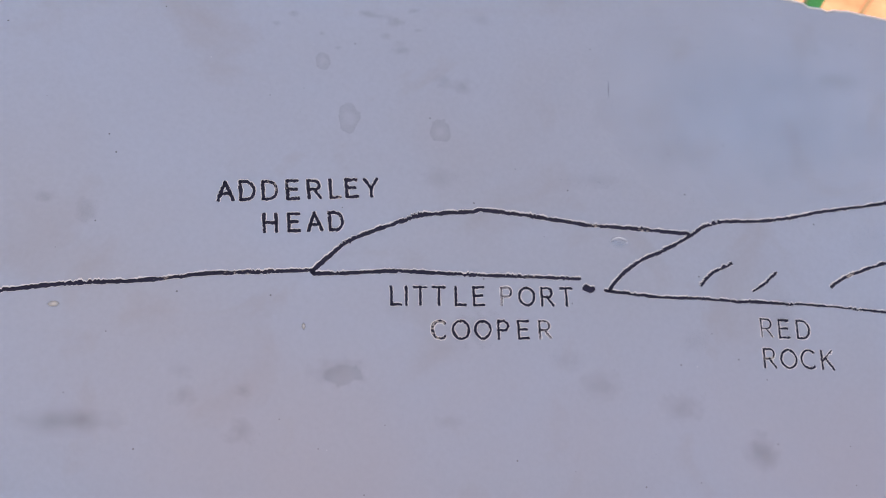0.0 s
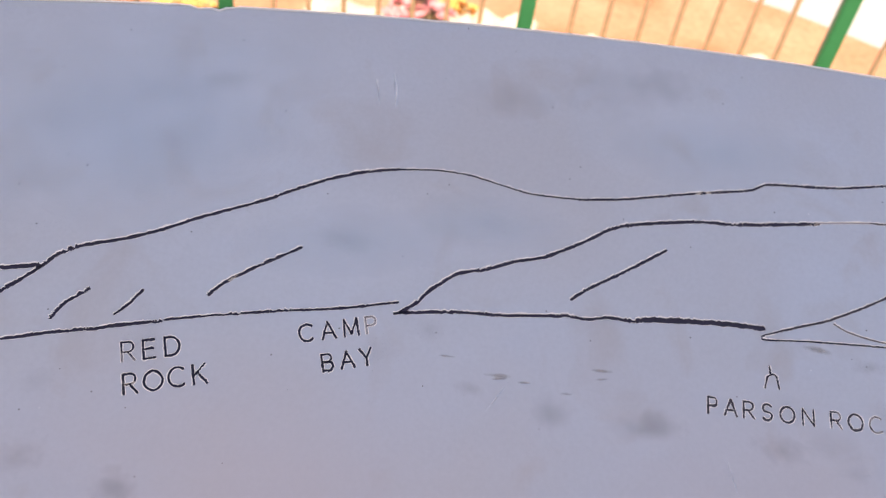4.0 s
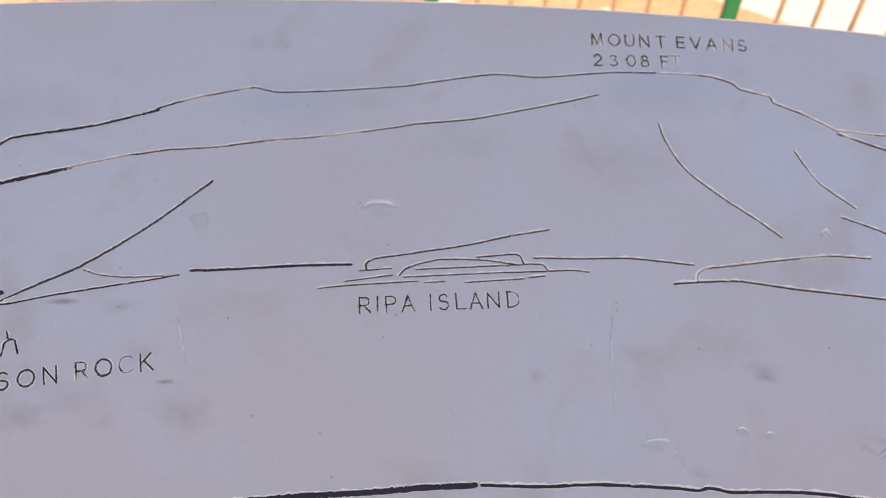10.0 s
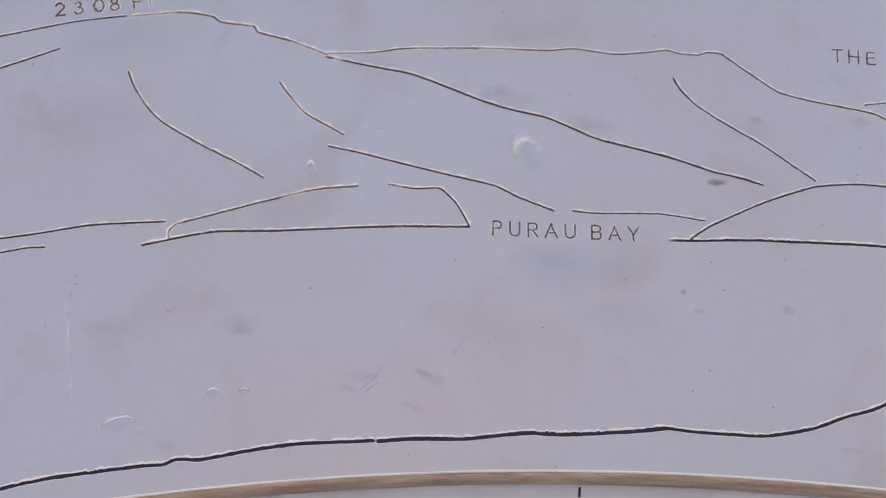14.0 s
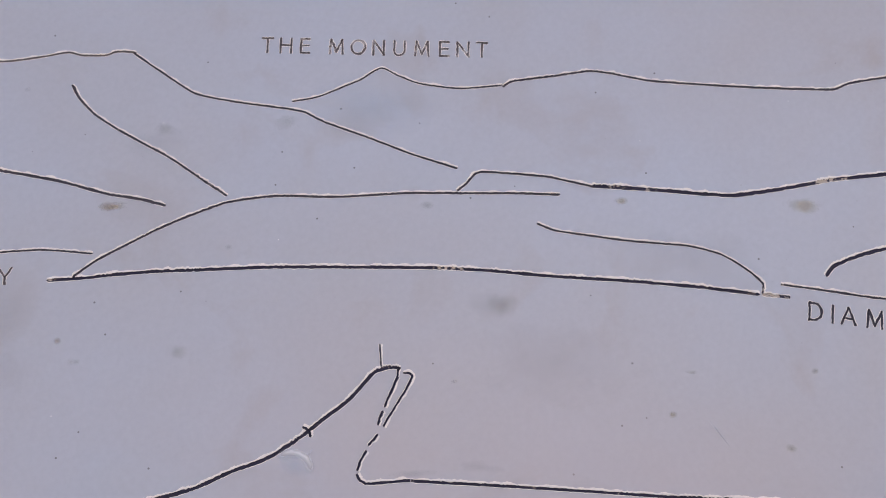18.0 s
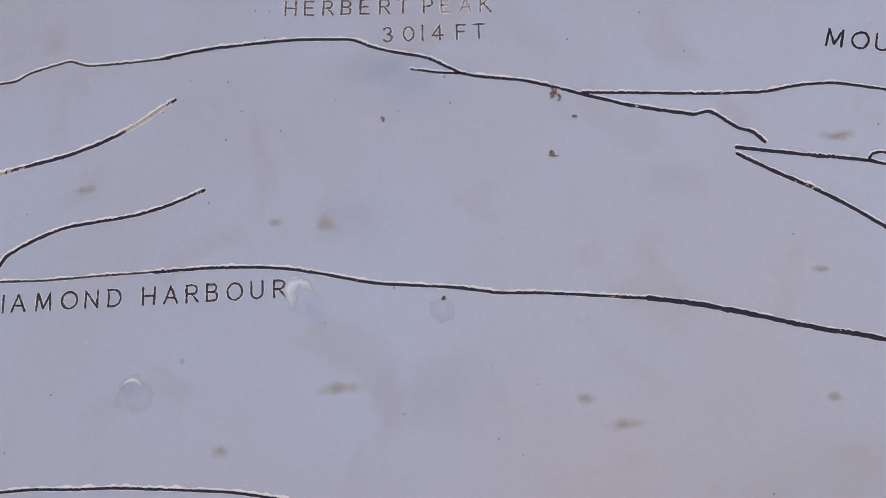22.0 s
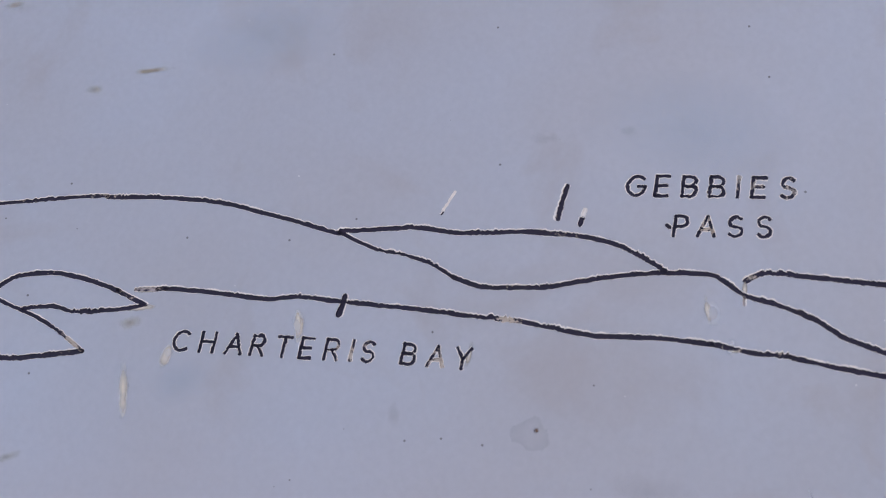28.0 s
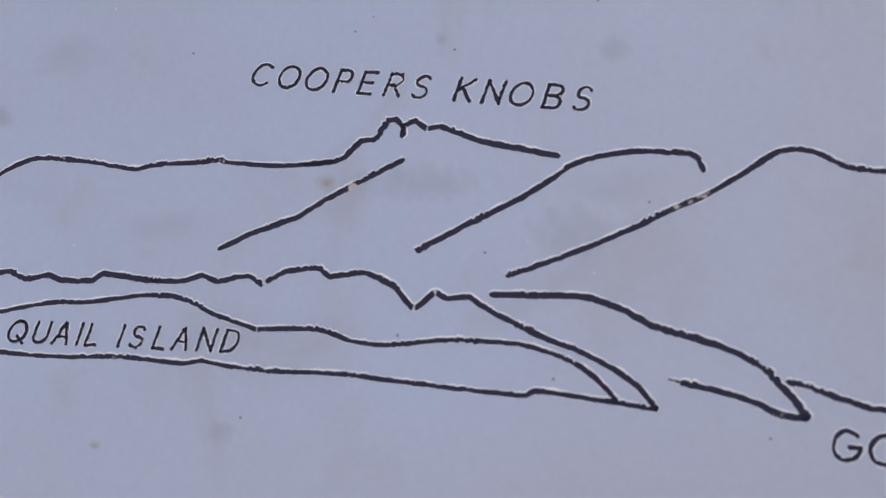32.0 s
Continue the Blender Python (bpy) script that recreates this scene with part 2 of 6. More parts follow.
# ---- building blocks ----
def mesh_of(name, bm, mat, smooth=False):
    me = bpy.data.meshes.new(name)
    bm.normal_update()
    bm.to_mesh(me)
    bm.free()
    for m in mat if isinstance(mat, (list, tuple)) else (mat,):
        me.materials.append(m)
    if smooth:
        me.polygons.foreach_set("use_smooth", [True] * len(me.polygons))
    return me


def part(name, bm, mat, parent, label="", smooth=False):
    ob = new(name, mesh_of(name, bm, mat, smooth))
    ob.parent = parent
    return tagged(ob, label) if label else ob


def box(bm, size, m=Matrix(), bevel=0.0):
    made = bmesh.ops.create_cube(bm, size=1.0, matrix=m @ Matrix.Diagonal((*size, 1)))["verts"]
    if bevel:
        bmesh.ops.bevel(bm, geom=list({e for v in made for e in v.link_edges}), offset=bevel, segments=2, affect="EDGES")
    return bm


def boxed(size, m=Matrix(), bevel=0.0):
    return box(bmesh.new(), size, m, bevel)


def rod(bm, a, b, r, seg=10):
    a, b = Vector(a), Vector(b)
    turn = (b - a).to_track_quat("Z", "Y").to_matrix().to_4x4()
    bmesh.ops.create_cone(bm, cap_ends=True, segments=seg, radius1=r, radius2=r, depth=(b - a).length, matrix=Matrix.Translation((a + b) / 2) @ turn)
    return bm


# The plate is a sheet bent into part of a shallow cone that rises outwards round the place where one stands.
SLOPE = radians(25.818)
INNER, OUTER, FIRST, LAST = 2.7850, 3.3251, -34.0, 98.0   # metres from the cone's tip along the sheet; degrees of the flat sheet
WIDE = (OUTER - INNER) * 1000
LIFT = 0.92 - 2.8 * math.sin(SLOPE)


def on_plate(deg, mm, up=0.0):
    """The place on the sheet at an angle along it and mm up from its inner edge, raised by up metres."""
    rho, az = INNER + mm / 1000, radians(deg) / math.cos(SLOPE)
    r = rho * math.cos(SLOPE) - up * math.sin(SLOPE)
    return Vector((r * math.sin(az), r * math.cos(az), LIFT + rho * math.sin(SLOPE) + up * math.cos(SLOPE)))


def inner_mm(deg):
    """The sheet's inner edge runs a little lower at its first end."""
    return float(np.interp(deg, (-8, -2, 4, 9), (-15, -12, -4, 0)))


def outer_mm(deg):
    """The sheet's outer edge, which comes in towards its far end."""
    chip = 4.5 * max(0.0, 1 - (abs(deg - -9.02) / 0.5) ** 2) * (1 + 0.4 * math.sin(deg * 31))
    return -chip + float(np.interp(deg, (52, 57, 63, 71.5, 84, 98), (WIDE, WIDE - 6, WIDE - 18, WIDE - 44, WIDE - 76, WIDE - 100)))


def flat(deg, mm):
    """The same place on the sheet rolled out flat, in metres."""
    rho, a = INNER + mm / 1000, radians(deg)
    return (rho * math.sin(a), rho * math.cos(a))


def from_flat(x, y, up=0.0):
    return on_plate(math.degrees(math.atan2(x, y)), (math.hypot(x, y) - INNER) * 1000, up)

# ---- the engraved plate: drawing and lettering, all on the sheet rolled out flat ----
TABLE = new("orientation_table")
tagged(TABLE, "curved orientation table with engraved dull metal plate", "viewpoint table")
OUTLINES, QUADS, FLOORS, STAINS_SHEEN, DENTS = [], [], [], [], []
RNG = random.Random(7)


def smooth_line(pts, step):
    """A line through pts with softly rounded bends, in even steps."""
    p = [Vector(q) for q in pts]
    if len(p) == 2:
        k = max(1, int((p[1] - p[0]).length / step))
        return [p[0].lerp(p[1], i / k) for i in range(k + 1)]
    out = []
    for i in range(len(p) - 1):
        a, b, c, d = p[max(i - 1, 0)], p[i], p[i + 1], p[min(i + 2, len(p) - 1)]
        k = max(1, int((c - b).length / step))
        for j in range(k):
            u = j / k
            # Catmull-Rom, held tight so that corners stay corners
            m0, m1 = (c - a) * 0.36, (d - b) * 0.36
            if (c - b).length < 1.6 * (b - a).length:
                m0 = m0 if (b - a).length < 1.6 * (c - b).length else m0 * 0.5
            h0, h1, h2, h3 = 2 * u**3 - 3 * u**2 + 1, u**3 - 2 * u**2 + u, -2 * u**3 + 3 * u**2, u**3 - u**2
            lim = (c - b).length
            m0, m1 = (v if v.length < lim else v * (lim / v.length) for v in (m0, m1))
            out.append(b * h0 + m0 * h1 + c * h2 + m1 * h3)
    out.append(p[-1])
    return out


def cut(name, pts, width, mat, parent, depth=0.9, rim=0.55, wobble=0.0, label="", cap=True, upper=False, blunt=False, bare=False):
    """A groove cut along flat points (metres), width in mm: pale bevelled rim, painted walls and floor.
    blunt: round knobs at the ends, where the cutter stood; bare: no paint on the floor, edge shade put into dark walls."""
    d0, d1 = (pts[1] - pts[0]).normalized(), (pts[-1] - pts[-2]).normalized()
    w0 = width / 1000
    pts = [pts[0] - d0 * (0.5 * w0), pts[0] - d0 * (0.3 * w0), *pts, pts[-1] + d1 * (0.3 * w0), pts[-1] + d1 * (0.5 * w0)]
    n = len(pts)
    ends = [0.42, 0.8] + [1.0] * (n - 4) + [0.8, 0.42]
    if blunt and n > 7:
        ends[:3], ends[-3:] = (0.6, 1.0, 1.12), (1.12, 1.0, 0.6)
    left, right, inl, inr = [], [], [], []
    for i, p in enumerate(pts):
        d = (pts[min(i + 1, n - 1)] - pts[max(i - 1, 0)])
        d = d.normalized() if d.length > 1e-9 else Vector((1, 0))
        nor = Vector((-d.y, d.x))
        w = width * ends[i] * (1 + 0.5 * wobble * (noise.noise(Vector((p.x * 90, p.y * 90, 3.0))) + 0.5 * noise.noise(Vector((p.x * 400, p.y * 400, 8.0)))))
        s = wobble * width * 0.25 * noise.noise(Vector((p.x * 260, p.y * 260, 5.5)))
        o = p + nor * (s / 1000)
        rough = 0.35 + 1.3 * max(0.0, noise.noise(Vector((p.x * 45, p.y * 45, 21.0))) + 0.1)
        ra, rb = (wobble * rough * min(width, 2.8) * 0.62 * RNG.uniform(-1, 1) for _ in range(2))
        ha, hb = (w / 2 + ra) / 1000, (w / 2 + 0.55 * rb) / 1000
        ka, kb = (rim * max(0.35, 0.9 + 0.9 * noise.noise(Vector((p.x * 130, p.y * 130, k)))) / 1000 for k in (12.0, 17.0))
        inl.append(o + nor * ha)
        inr.append(o - nor * hb)
        # upper: the pale edge highlight is painted wider on the up-slope side
        left.append(o + nor * (ha + (1.8 if upper else 0.9) * ka))
        right.append(o - nor * (hb + (0.55 if upper else 0.8) * kb))
    bm = bmesh.new()
    rows = []
    for i in range(n):
        q = [(left[i], 0.00002), (left[i].lerp(inl[i], 0.6), 0.00014), (inl[i], -0.00012), (inl[i].lerp(inr[i], 0.2), -depth / 1000), (inl[i].lerp(inr[i], 0.8), -depth / 1000), (inr[i], -0.00012), (right[i].lerp(inr[i], 0.6), 0.00008), (right[i], 0.00002)]
        rows.append([bm.verts.new(from_flat(v.x, v.y, z)) for v, z in q])
    for i in range(n - 1):
        for j in range(7):
            f = bm.faces.new((rows[i][j], rows[i + 1][j], rows[i + 1][j + 1], rows[i][j + 1]))
            # bare cuts: dark walls stand for the shaded edges of an unpainted floor
            f.material_index = 1 if j in (0, 1, 5, 6) else 2 if bare and j in (2, 4) else 0
    if cap:
        for i, flip in ((0, False), (n - 1, True)):
            f = bm.faces.new(rows[i][::-1] if flip else rows[i])
            f.material_index = 0
    bmesh.ops.recalc_face_normals(bm, faces=bm.faces)
    bm.faces.ensure_lookup_table()
    ref = bm.faces[2]
    if ref.normal.dot(from_flat(*pts[2], 1.0) - from_flat(*pts[2], 0.0)) < 0:
        bmesh.ops.reverse_faces(bm, faces=bm.faces)
    ob = part(name, bm, (mat, MAT["rim"], MAT["paint_dull"]) if bare else (mat, MAT["rim"]), parent, label)
    OUTLINES.append([*left, *right[::-1]])
    for i in range(n - 1):
        QUADS.append((left[i], left[i + 1], right[i + 1], right[i]))
        FLOORS.append((inl[i], inl[i + 1], inr[i + 1], inr[i]))
    return ob


def ridge(width, mat, *pts, wobble=0.5, rim=0.55, depth=0.9):
    """An engraved line of the panorama through places (degrees along the sheet, mm up from its inner edge)."""
    line = smooth_line([flat(*q) for q in pts], 0.001)
    where = pts[len(pts) // 2][0]
    # cut with a steadier hand in the middle of the sheet
    wobble *= float(np.interp(where, (-4, 9, 40, 62), (1.5, 0.8, 0.85, 1.0)))
    rim *= float(np.interp(where, (-4, 6, 24, 38, 46, 52, 58, 63), (1.15, 1.0, 0.85, 0.88, 0.72, 0.62, 0.75, 0.95)))
    return cut("engraved_line", line, width, MAT[mat], TABLE, wobble=wobble, rim=rim, depth=depth, upper=True)


# Strokes of the routed capitals on a grid one unit high: each letter's width, then its lines.
def arc(cx, cy, rx, ry, a0, a1, k=7):
    return [(cx + rx * math.cos(radians(a0 + (a1 - a0) * i / k)), cy + ry * math.sin(radians(a0 + (a1 - a0) * i / k))) for i in range(k + 1)]


GLYPHS = {
    "A": (0.76, [[(0, 0), (0.38, 1)], [(0.38, 1), (0.76, 0)], [(0.14, 0.34), (0.62, 0.34)]]),
    "B": (0.62, [[(0, 0), (0, 1)], [(0, 1), *arc(0.36, 0.765, 0.22, 0.235, 90, -90), (0, 0.53)], [(0.3, 0.53), *arc(0.38, 0.265, 0.24, 0.265, 90, -90), (0, 0)]]),
    "C": (0.78, [arc(0.44, 0.5, 0.44, 0.5, 50, 310, 14)]),
    "D": (0.72, [[(0, 0), (0, 1)], [(0, 1), (0.26, 1), *arc(0.28, 0.5, 0.44, 0.5, 85, -85, 10), (0.26, 0), (0, 0)]]),
    "E": (0.56, [[(0.56, 1), (0, 1)], [(0, 1), (0, 0)], [(0, 0), (0.56, 0)], [(0, 0.52), (0.48, 0.52)]]),
    "F": (0.54, [[(0.54, 1), (0, 1)], [(0, 1), (0, 0)], [(0, 0.52), (0.46, 0.52)]]),
    "G": (0.82, [[*arc(0.44, 0.5, 0.44, 0.5, 48, 340, 15), (0.86, 0.46)], [(0.86, 0.46), (0.54, 0.46)]]),
    "H": (0.68, [[(0, 0), (0, 1)], [(0.68, 0), (0.68, 1)], [(0, 0.52), (0.68, 0.52)]]),
    "I": (0.0, [[(0, 0), (0, 1)]]),
    "K": (0.64, [[(0, 0), (0, 1)], [(0.62, 1), (0, 0.42)], [(0.2, 0.6), (0.66, 0)]]),
    "L": (0.52, [[(0, 1), (0, 0)], [(0, 0), (0.52, 0)]]),
    "M": (0.84, [[(0, 0), (0.06, 1)], [(0.06, 1), (0.42, 0.12)], [(0.42, 0.12), (0.78, 1)], [(0.78, 1), (0.84, 0)]]),
    "N": (0.7, [[(0, 0), (0, 1)], [(0, 1), (0.7, 0)], [(0.7, 0), (0.7, 1)]]),
    "O": (0.9, [arc(0.45, 0.5, 0.45, 0.5, 90, 450, 20)]),
    "P": (0.58, [[(0, 0), (0, 1)], [(0, 1), *arc(0.34, 0.74, 0.24, 0.26, 90, -90), (0, 0.48)]]),
    "Q": (0.9, [arc(0.45, 0.5, 0.45, 0.5, 90, 450, 20), [(0.5, 0.3), (0.9, -0.06)]]),
    "R": (0.62, [[(0, 0), (0, 1)], [(0, 1), *arc(0.36, 0.74, 0.24, 0.26, 90, -90), (0, 0.48)], [(0.3, 0.48), (0.64, 0)]]),
    "S": (0.6, [[*arc(0.3, 0.75, 0.27, 0.25, 35, 235, 9), *arc(0.3, 0.26, 0.3, 0.26, 62, -145, 9)]]),
    "T": (0.66, [[(0, 1), (0.66, 1)], [(0.33, 1), (0.33, 0)]]),
    "U": (0.68, [[(0, 1), (0, 0.34), *arc(0.34, 0.34, 0.34, 0.34, 190, 350, 9), (0.68, 0.34), (0.68, 1)]]),
    "V": (0.74, [[(0, 1), (0.37, 0)], [(0.37, 0), (0.74, 1)]]),
    "Y": (0.7, [[(0, 1), (0.35, 0.45)], [(0.7, 1), (0.35, 0.45)], [(0.35, 0.45), (0.35, 0)]]),
    "0": (0.66, [arc(0.33, 0.5, 0.33, 0.5, 90, 450, 18)]),
    "1": (0.0, [[(0, 0), (0, 1)]]),
    "2": (0.58, [[*arc(0.28, 0.72, 0.28, 0.28, 165, -25, 9), (0, 0)], [(0, 0), (0.6, 0)]]),
    "3": (0.56, [[*arc(0.27, 0.76, 0.24, 0.24, 150, -80, 9)], [*arc(0.27, 0.265, 0.29, 0.265, 85, -150, 9)]]),
    "4": (0.66, [[(0.5, 0), (0.5, 1)], [(0.5, 1), (0, 0.27)], [(0, 0.27), (0.68, 0.27)]]),
    "5": (0.56, [[(0.52, 1), (0.1, 1)], [(0.1, 1), (0.04, 0.55)], [(0.04, 0.55), *arc(0.27, 0.32, 0.29, 0.32, 110, -145, 10)]]),
    "8": (0.58, [arc(0.29, 0.76, 0.23, 0.24, -90, 270, 14), arc(0.29, 0.265, 0.29, 0.265, 90, 450, 14)]),
}


def lettering(text, height, *spans, mat="paint", weight=1.9, lean=0.0, rim=0.65, faint="", mids=()):
    """Routed capitals, height in mm. spans: for each word the foot of its first and of its last letter's outer edge, each (degrees, mm).
    faint: the letters, by number, whose paint has gone. mids: for each word the mm from its start to the middle of every letter."""
    word = tagged(new("inscription"), "engraved capitals reading " + text)
    word.parent = TABLE
    seen, size = 0, (height - weight) / 1000
    for word_at, (chars, (start, end)) in enumerate(zip(text.split(), spans)):
        a, b = Vector(flat(*start)), Vector(flat(*end))
        along = (b - a).normalized()
        up = Vector((-along.y, along.x))
        a, b = a + (along + up) * weight / 2000, b + (up - along) * weight / 2000
        gap, total, gaps = 0.36, sum(GLYPHS[ch][0] for ch in chars), len(chars) - 1
        room = (b - a).length / size
        k = 1.0 if mids else min(1.05, max(0.8, (room - gap * gaps) / total))
        gap = (room - k * total) / max(gaps, 1)
        x = 0.0
        for nth, ch in enumerate(chars):
            w, lines = GLYPHS[ch]
            if mids:
                x = (mids[word_at][nth] - weight / 2) / 1000 / size - w * k / 2 - lean / 2
            use = mat if str(seen) not in faint.split() else "paint_faint"
            obs = []
            for ln in lines:
                pts = [a + along * ((x + px * k + lean * py) * size) + up * (py * size) for px, py in ln]
                pts = [p + Vector((noise.noise(Vector((p.x * 120, p.y * 120, 1.0))), noise.noise(Vector((p.x * 120, p.y * 120, 9.0))))) * 0.0004 for p in pts]
                dense = []
                for u, v in zip(pts, pts[1:]):
                    c = max(1, int((v - u).length / 0.001))
                    dense += [u.lerp(v, j / c) for j in range(c)]
                obs.append(cut("stroke", dense + [pts[-1]], weight * (0.8 if use == "paint_faint" else 1), MAT[use], word, wobble=0.55, rim=rim, depth=0.7, blunt=True, bare=use == "paint_faint"))
            join_letter(obs)
            x += w * k + gap
            seen += 1
    return word


def join_letter(obs):
    """The strokes of one letter become one mesh."""
    bm = bmesh.new()
    for o in obs:
        bm.from_mesh(o.data)
    me = bpy.data.meshes.new("letter")
    bm.to_mesh(me)
    bm.free()
    for m in obs[0].data.materials:
        me.materials.append(m)
    keep = obs[0]
    old = [o.data for o in obs]
    keep.data, keep.name = me, "letter"
    for o in obs[1:]:
        bpy.data.objects.remove(o)
    for d in old:
        bpy.data.meshes.remove(d)


# the panorama: the ridges, shores and islands that one sees from here
ridge(3.47, "paint", (-23.901, 172.3), (-23.429, 174.4), (-22.618, 177.3), (-22.117, 177.8), (-21.259, 178.7), (-20.374, 183.5), (-19.643, 184.7), (-18.581, 187.3), rim=0.62)
ridge(3.90, "paint", (-18.589, 185.9), (-18.306, 200.6), (-18.026, 213.2), (-17.751, 221.1), (-17.255, 232.0), (-16.754, 242.9), (-16.248, 247.5), (-15.788, 250.3), (-15.633, 253.0), (-14.795, 251.4), (-13.621, 248.0), (-12.750, 249.6), (-11.653, 251.3), rim=0.62)
ridge(3.15, "paint", (-18.562, 184.0), (-17.739, 186.4), (-17.145, 189.1), (-16.138, 188.9), (-15.104, 190.4), (-13.768, 193.6), rim=0.62)
ridge(8.07, "paint_solid", (-13.640, 184.7), (-13.554, 185.1), rim=0.62)
ridge(3.20, "paint", (-13.193, 186.1), (-12.935, 203.5), (-12.575, 219.0), (-12.155, 230.8), (-11.658, 248.6), (-11.358, 261.1), (-10.992, 269.3), (-10.382, 274.5), (-9.738, 283.2), (-8.987, 297.9), (-7.962, 315.6), (-7.129, 334.6), (-6.490, 346.6), (-5.952, 353.3), (-5.521, 356.3), rim=0.62)
ridge(1.88, "paint", (-5.500, 356.5), (-4.815, 358.2), (-4.214, 355.8), (-3.557, 346.9), (-3.010, 339.8), (-2.131, 338.6), (-2.099, 339.6), rim=0.51)
ridge(2.73, "paint", (-2.094, 338.6), (-1.215, 344.6), (0.108, 360.4), (1.232, 373.3), (1.561, 382.9), (2.931, 391.5), (4.046, 406.6), rim=0.55)
ridge(2.03, "paint_faint", (4.013, 408.2), (4.447, 415.5), (4.884, 421.7), rim=0.57)
ridge(1.93, "paint_dull", (4.885, 421.5), (5.760, 430.2), (6.195, 424.5), (7.186, 426.0), (8.733, 433.8), (8.784, 435.1), (10.231, 450.1), (11.176, 449.3), (12.522, 460.2), (13.411, 463.5), rim=0.64)
ridge(2.18, "paint_thin", (13.526, 462.9), (14.371, 464.4), (14.900, 458.2), (15.057, 451.0), (15.621, 444.9), (15.702, 437.9), (16.278, 426.5), (16.919, 410.1), rim=0.96)
ridge(2.39, "paint_dull", (16.907, 407.6), (17.666, 396.3), (18.426, 386.4), (19.070, 371.5), (19.714, 356.0), (20.255, 346.5), (20.905, 337.7), (21.761, 317.1), (22.629, 305.5), (23.170, 298.3), (23.811, 287.4), (24.344, 281.6), (24.744, 275.9), rim=0.95)
ridge(3.03, "paint", (-13.280, 184.4), (-12.227, 183.8), (-11.469, 187.3), (-10.596, 189.9), (-10.479, 191.0), (-9.607, 194.8), rim=0.62)
ridge(2.28, "paint", (-9.538, 196.0), (-8.801, 199.2), (-7.362, 204.7), (-6.525, 207.3), (-5.468, 215.5), rim=0.5)
ridge(3.06, "paint", (-11.416, 201.2), (-11.207, 214.2), (-10.829, 226.9), rim=0.62)
ridge(2.50, "paint", (-10.381, 202.4), (-10.123, 213.0), (-9.934, 224.8), rim=0.62)
ridge(2.95, "paint", (-8.818, 219.7), (-8.520, 232.8), (-7.911, 249.8), (-7.232, 267.8), rim=0.62)
ridge(3.54, "paint", (-5.418, 205.7), (-5.119, 216.1), (-4.840, 230.4), (-4.372, 247.7), (-3.892, 253.6), (-3.303, 264.2), (-2.705, 272.8), (-2.047, 290.6), (-1.481, 309.2), (-0.962, 317.8), (0.198, 328.7), (1.055, 331.8), (2.524, 345.9), rim=0.64)
ridge(1.81, "paint_faint", (2.553, 346.7), (3.137, 352.6), (3.671, 357.5), rim=0.56)
ridge(2.01, "paint_thin", (3.673, 356.5), (4.210, 360.4), (5.072, 361.7), (6.054, 368.1), (6.951, 371.6), (8.044, 379.7), (8.704, 386.4), rim=0.59)
ridge(1.92, "paint_dull", (8.702, 387.1), (9.807, 394.2), (10.808, 407.5), (11.714, 421.2), (12.291, 431.3), rim=0.74)
ridge(2.34, "paint", (-5.523, 203.9), (-5.279, 206.6), rim=0.5)
ridge(3.12, "paint", (-5.441, 205.3), (-5.142, 205.9), (-4.384, 208.6), (-3.510, 208.3), (-2.318, 212.6), (-1.913, 211.1), (-1.556, 214.6), (-0.990, 213.5), rim=0.64)
ridge(5.30, "paint_solid", (-0.969, 215.8), (-0.470, 218.3), (0.582, 221.9), (1.413, 222.7), rim=0.67)
ridge(2.94, "paint_solid", (-2.235, 230.1), (-1.806, 246.3), (-1.289, 262.0), (-0.428, 292.3), rim=0.65)
ridge(2.35, "paint_dull", (1.631, 220.0), (2.046, 228.4), (2.675, 241.2), (3.313, 259.4), (3.958, 281.2), (4.394, 298.6), (4.998, 323.8), rim=0.56)
ridge(1.69, "paint", (1.631, 220.0), (1.404, 215.1), (1.383, 212.3), (1.526, 211.6), (2.250, 215.9), (3.297, 220.8), (3.932, 223.8), (4.412, 227.4), rim=0.55)
ridge(1.60, "paint_thin", (2.779, 238.4), (3.039, 232.2), (3.511, 227.9), (4.146, 227.0), rim=0.56)
ridge(2.73, "paint_solid", (4.628, 230.7), (5.431, 230.1), (6.511, 231.4), (7.519, 231.6), rim=0.73)
ridge(1.86, "paint", (1.524, 185.1), (1.542, 178.0), rim=0.55)
ridge(1.86, "paint_worn", (1.438, 163.4), (1.486, 174.5), (1.563, 177.5), (1.648, 176.6), (1.705, 164.2), rim=0.55)
ridge(1.90, "paint_dull", (7.792, 225.7), (7.795, 232.2), (7.970, 237.2), (8.623, 242.4), (9.719, 252.2), (10.492, 262.5), (11.245, 270.9), rim=0.63)
ridge(1.50, "paint_dull", (7.662, 225.0), (8.268, 227.0), rim=0.6)
ridge(1.50, "paint_dull", (7.399, 214.2), (7.852, 217.0), (8.275, 219.9), rim=0.6)
ridge(1.49, "paint_dull", (6.893, 207.6), (7.526, 210.3), (8.748, 213.7), rim=0.6)
ridge(1.51, "paint_dull", (8.899, 212.3), (9.258, 213.6), rim=0.66)
ridge(1.52, "paint_dull", (9.649, 212.8), (10.755, 217.9), rim=0.71)
ridge(1.53, "paint_dull", (10.854, 219.4), (11.173, 221.7), rim=0.75)
ridge(1.65, "paint_dull", (8.404, 219.6), (8.538, 226.8), (8.911, 233.5), (9.273, 236.7), (10.014, 236.3), (10.602, 232.7), rim=0.66)
ridge(1.67, "paint_worn", (9.874, 239.4), (10.533, 243.3), (10.686, 242.0), (10.756, 233.3), rim=0.73)
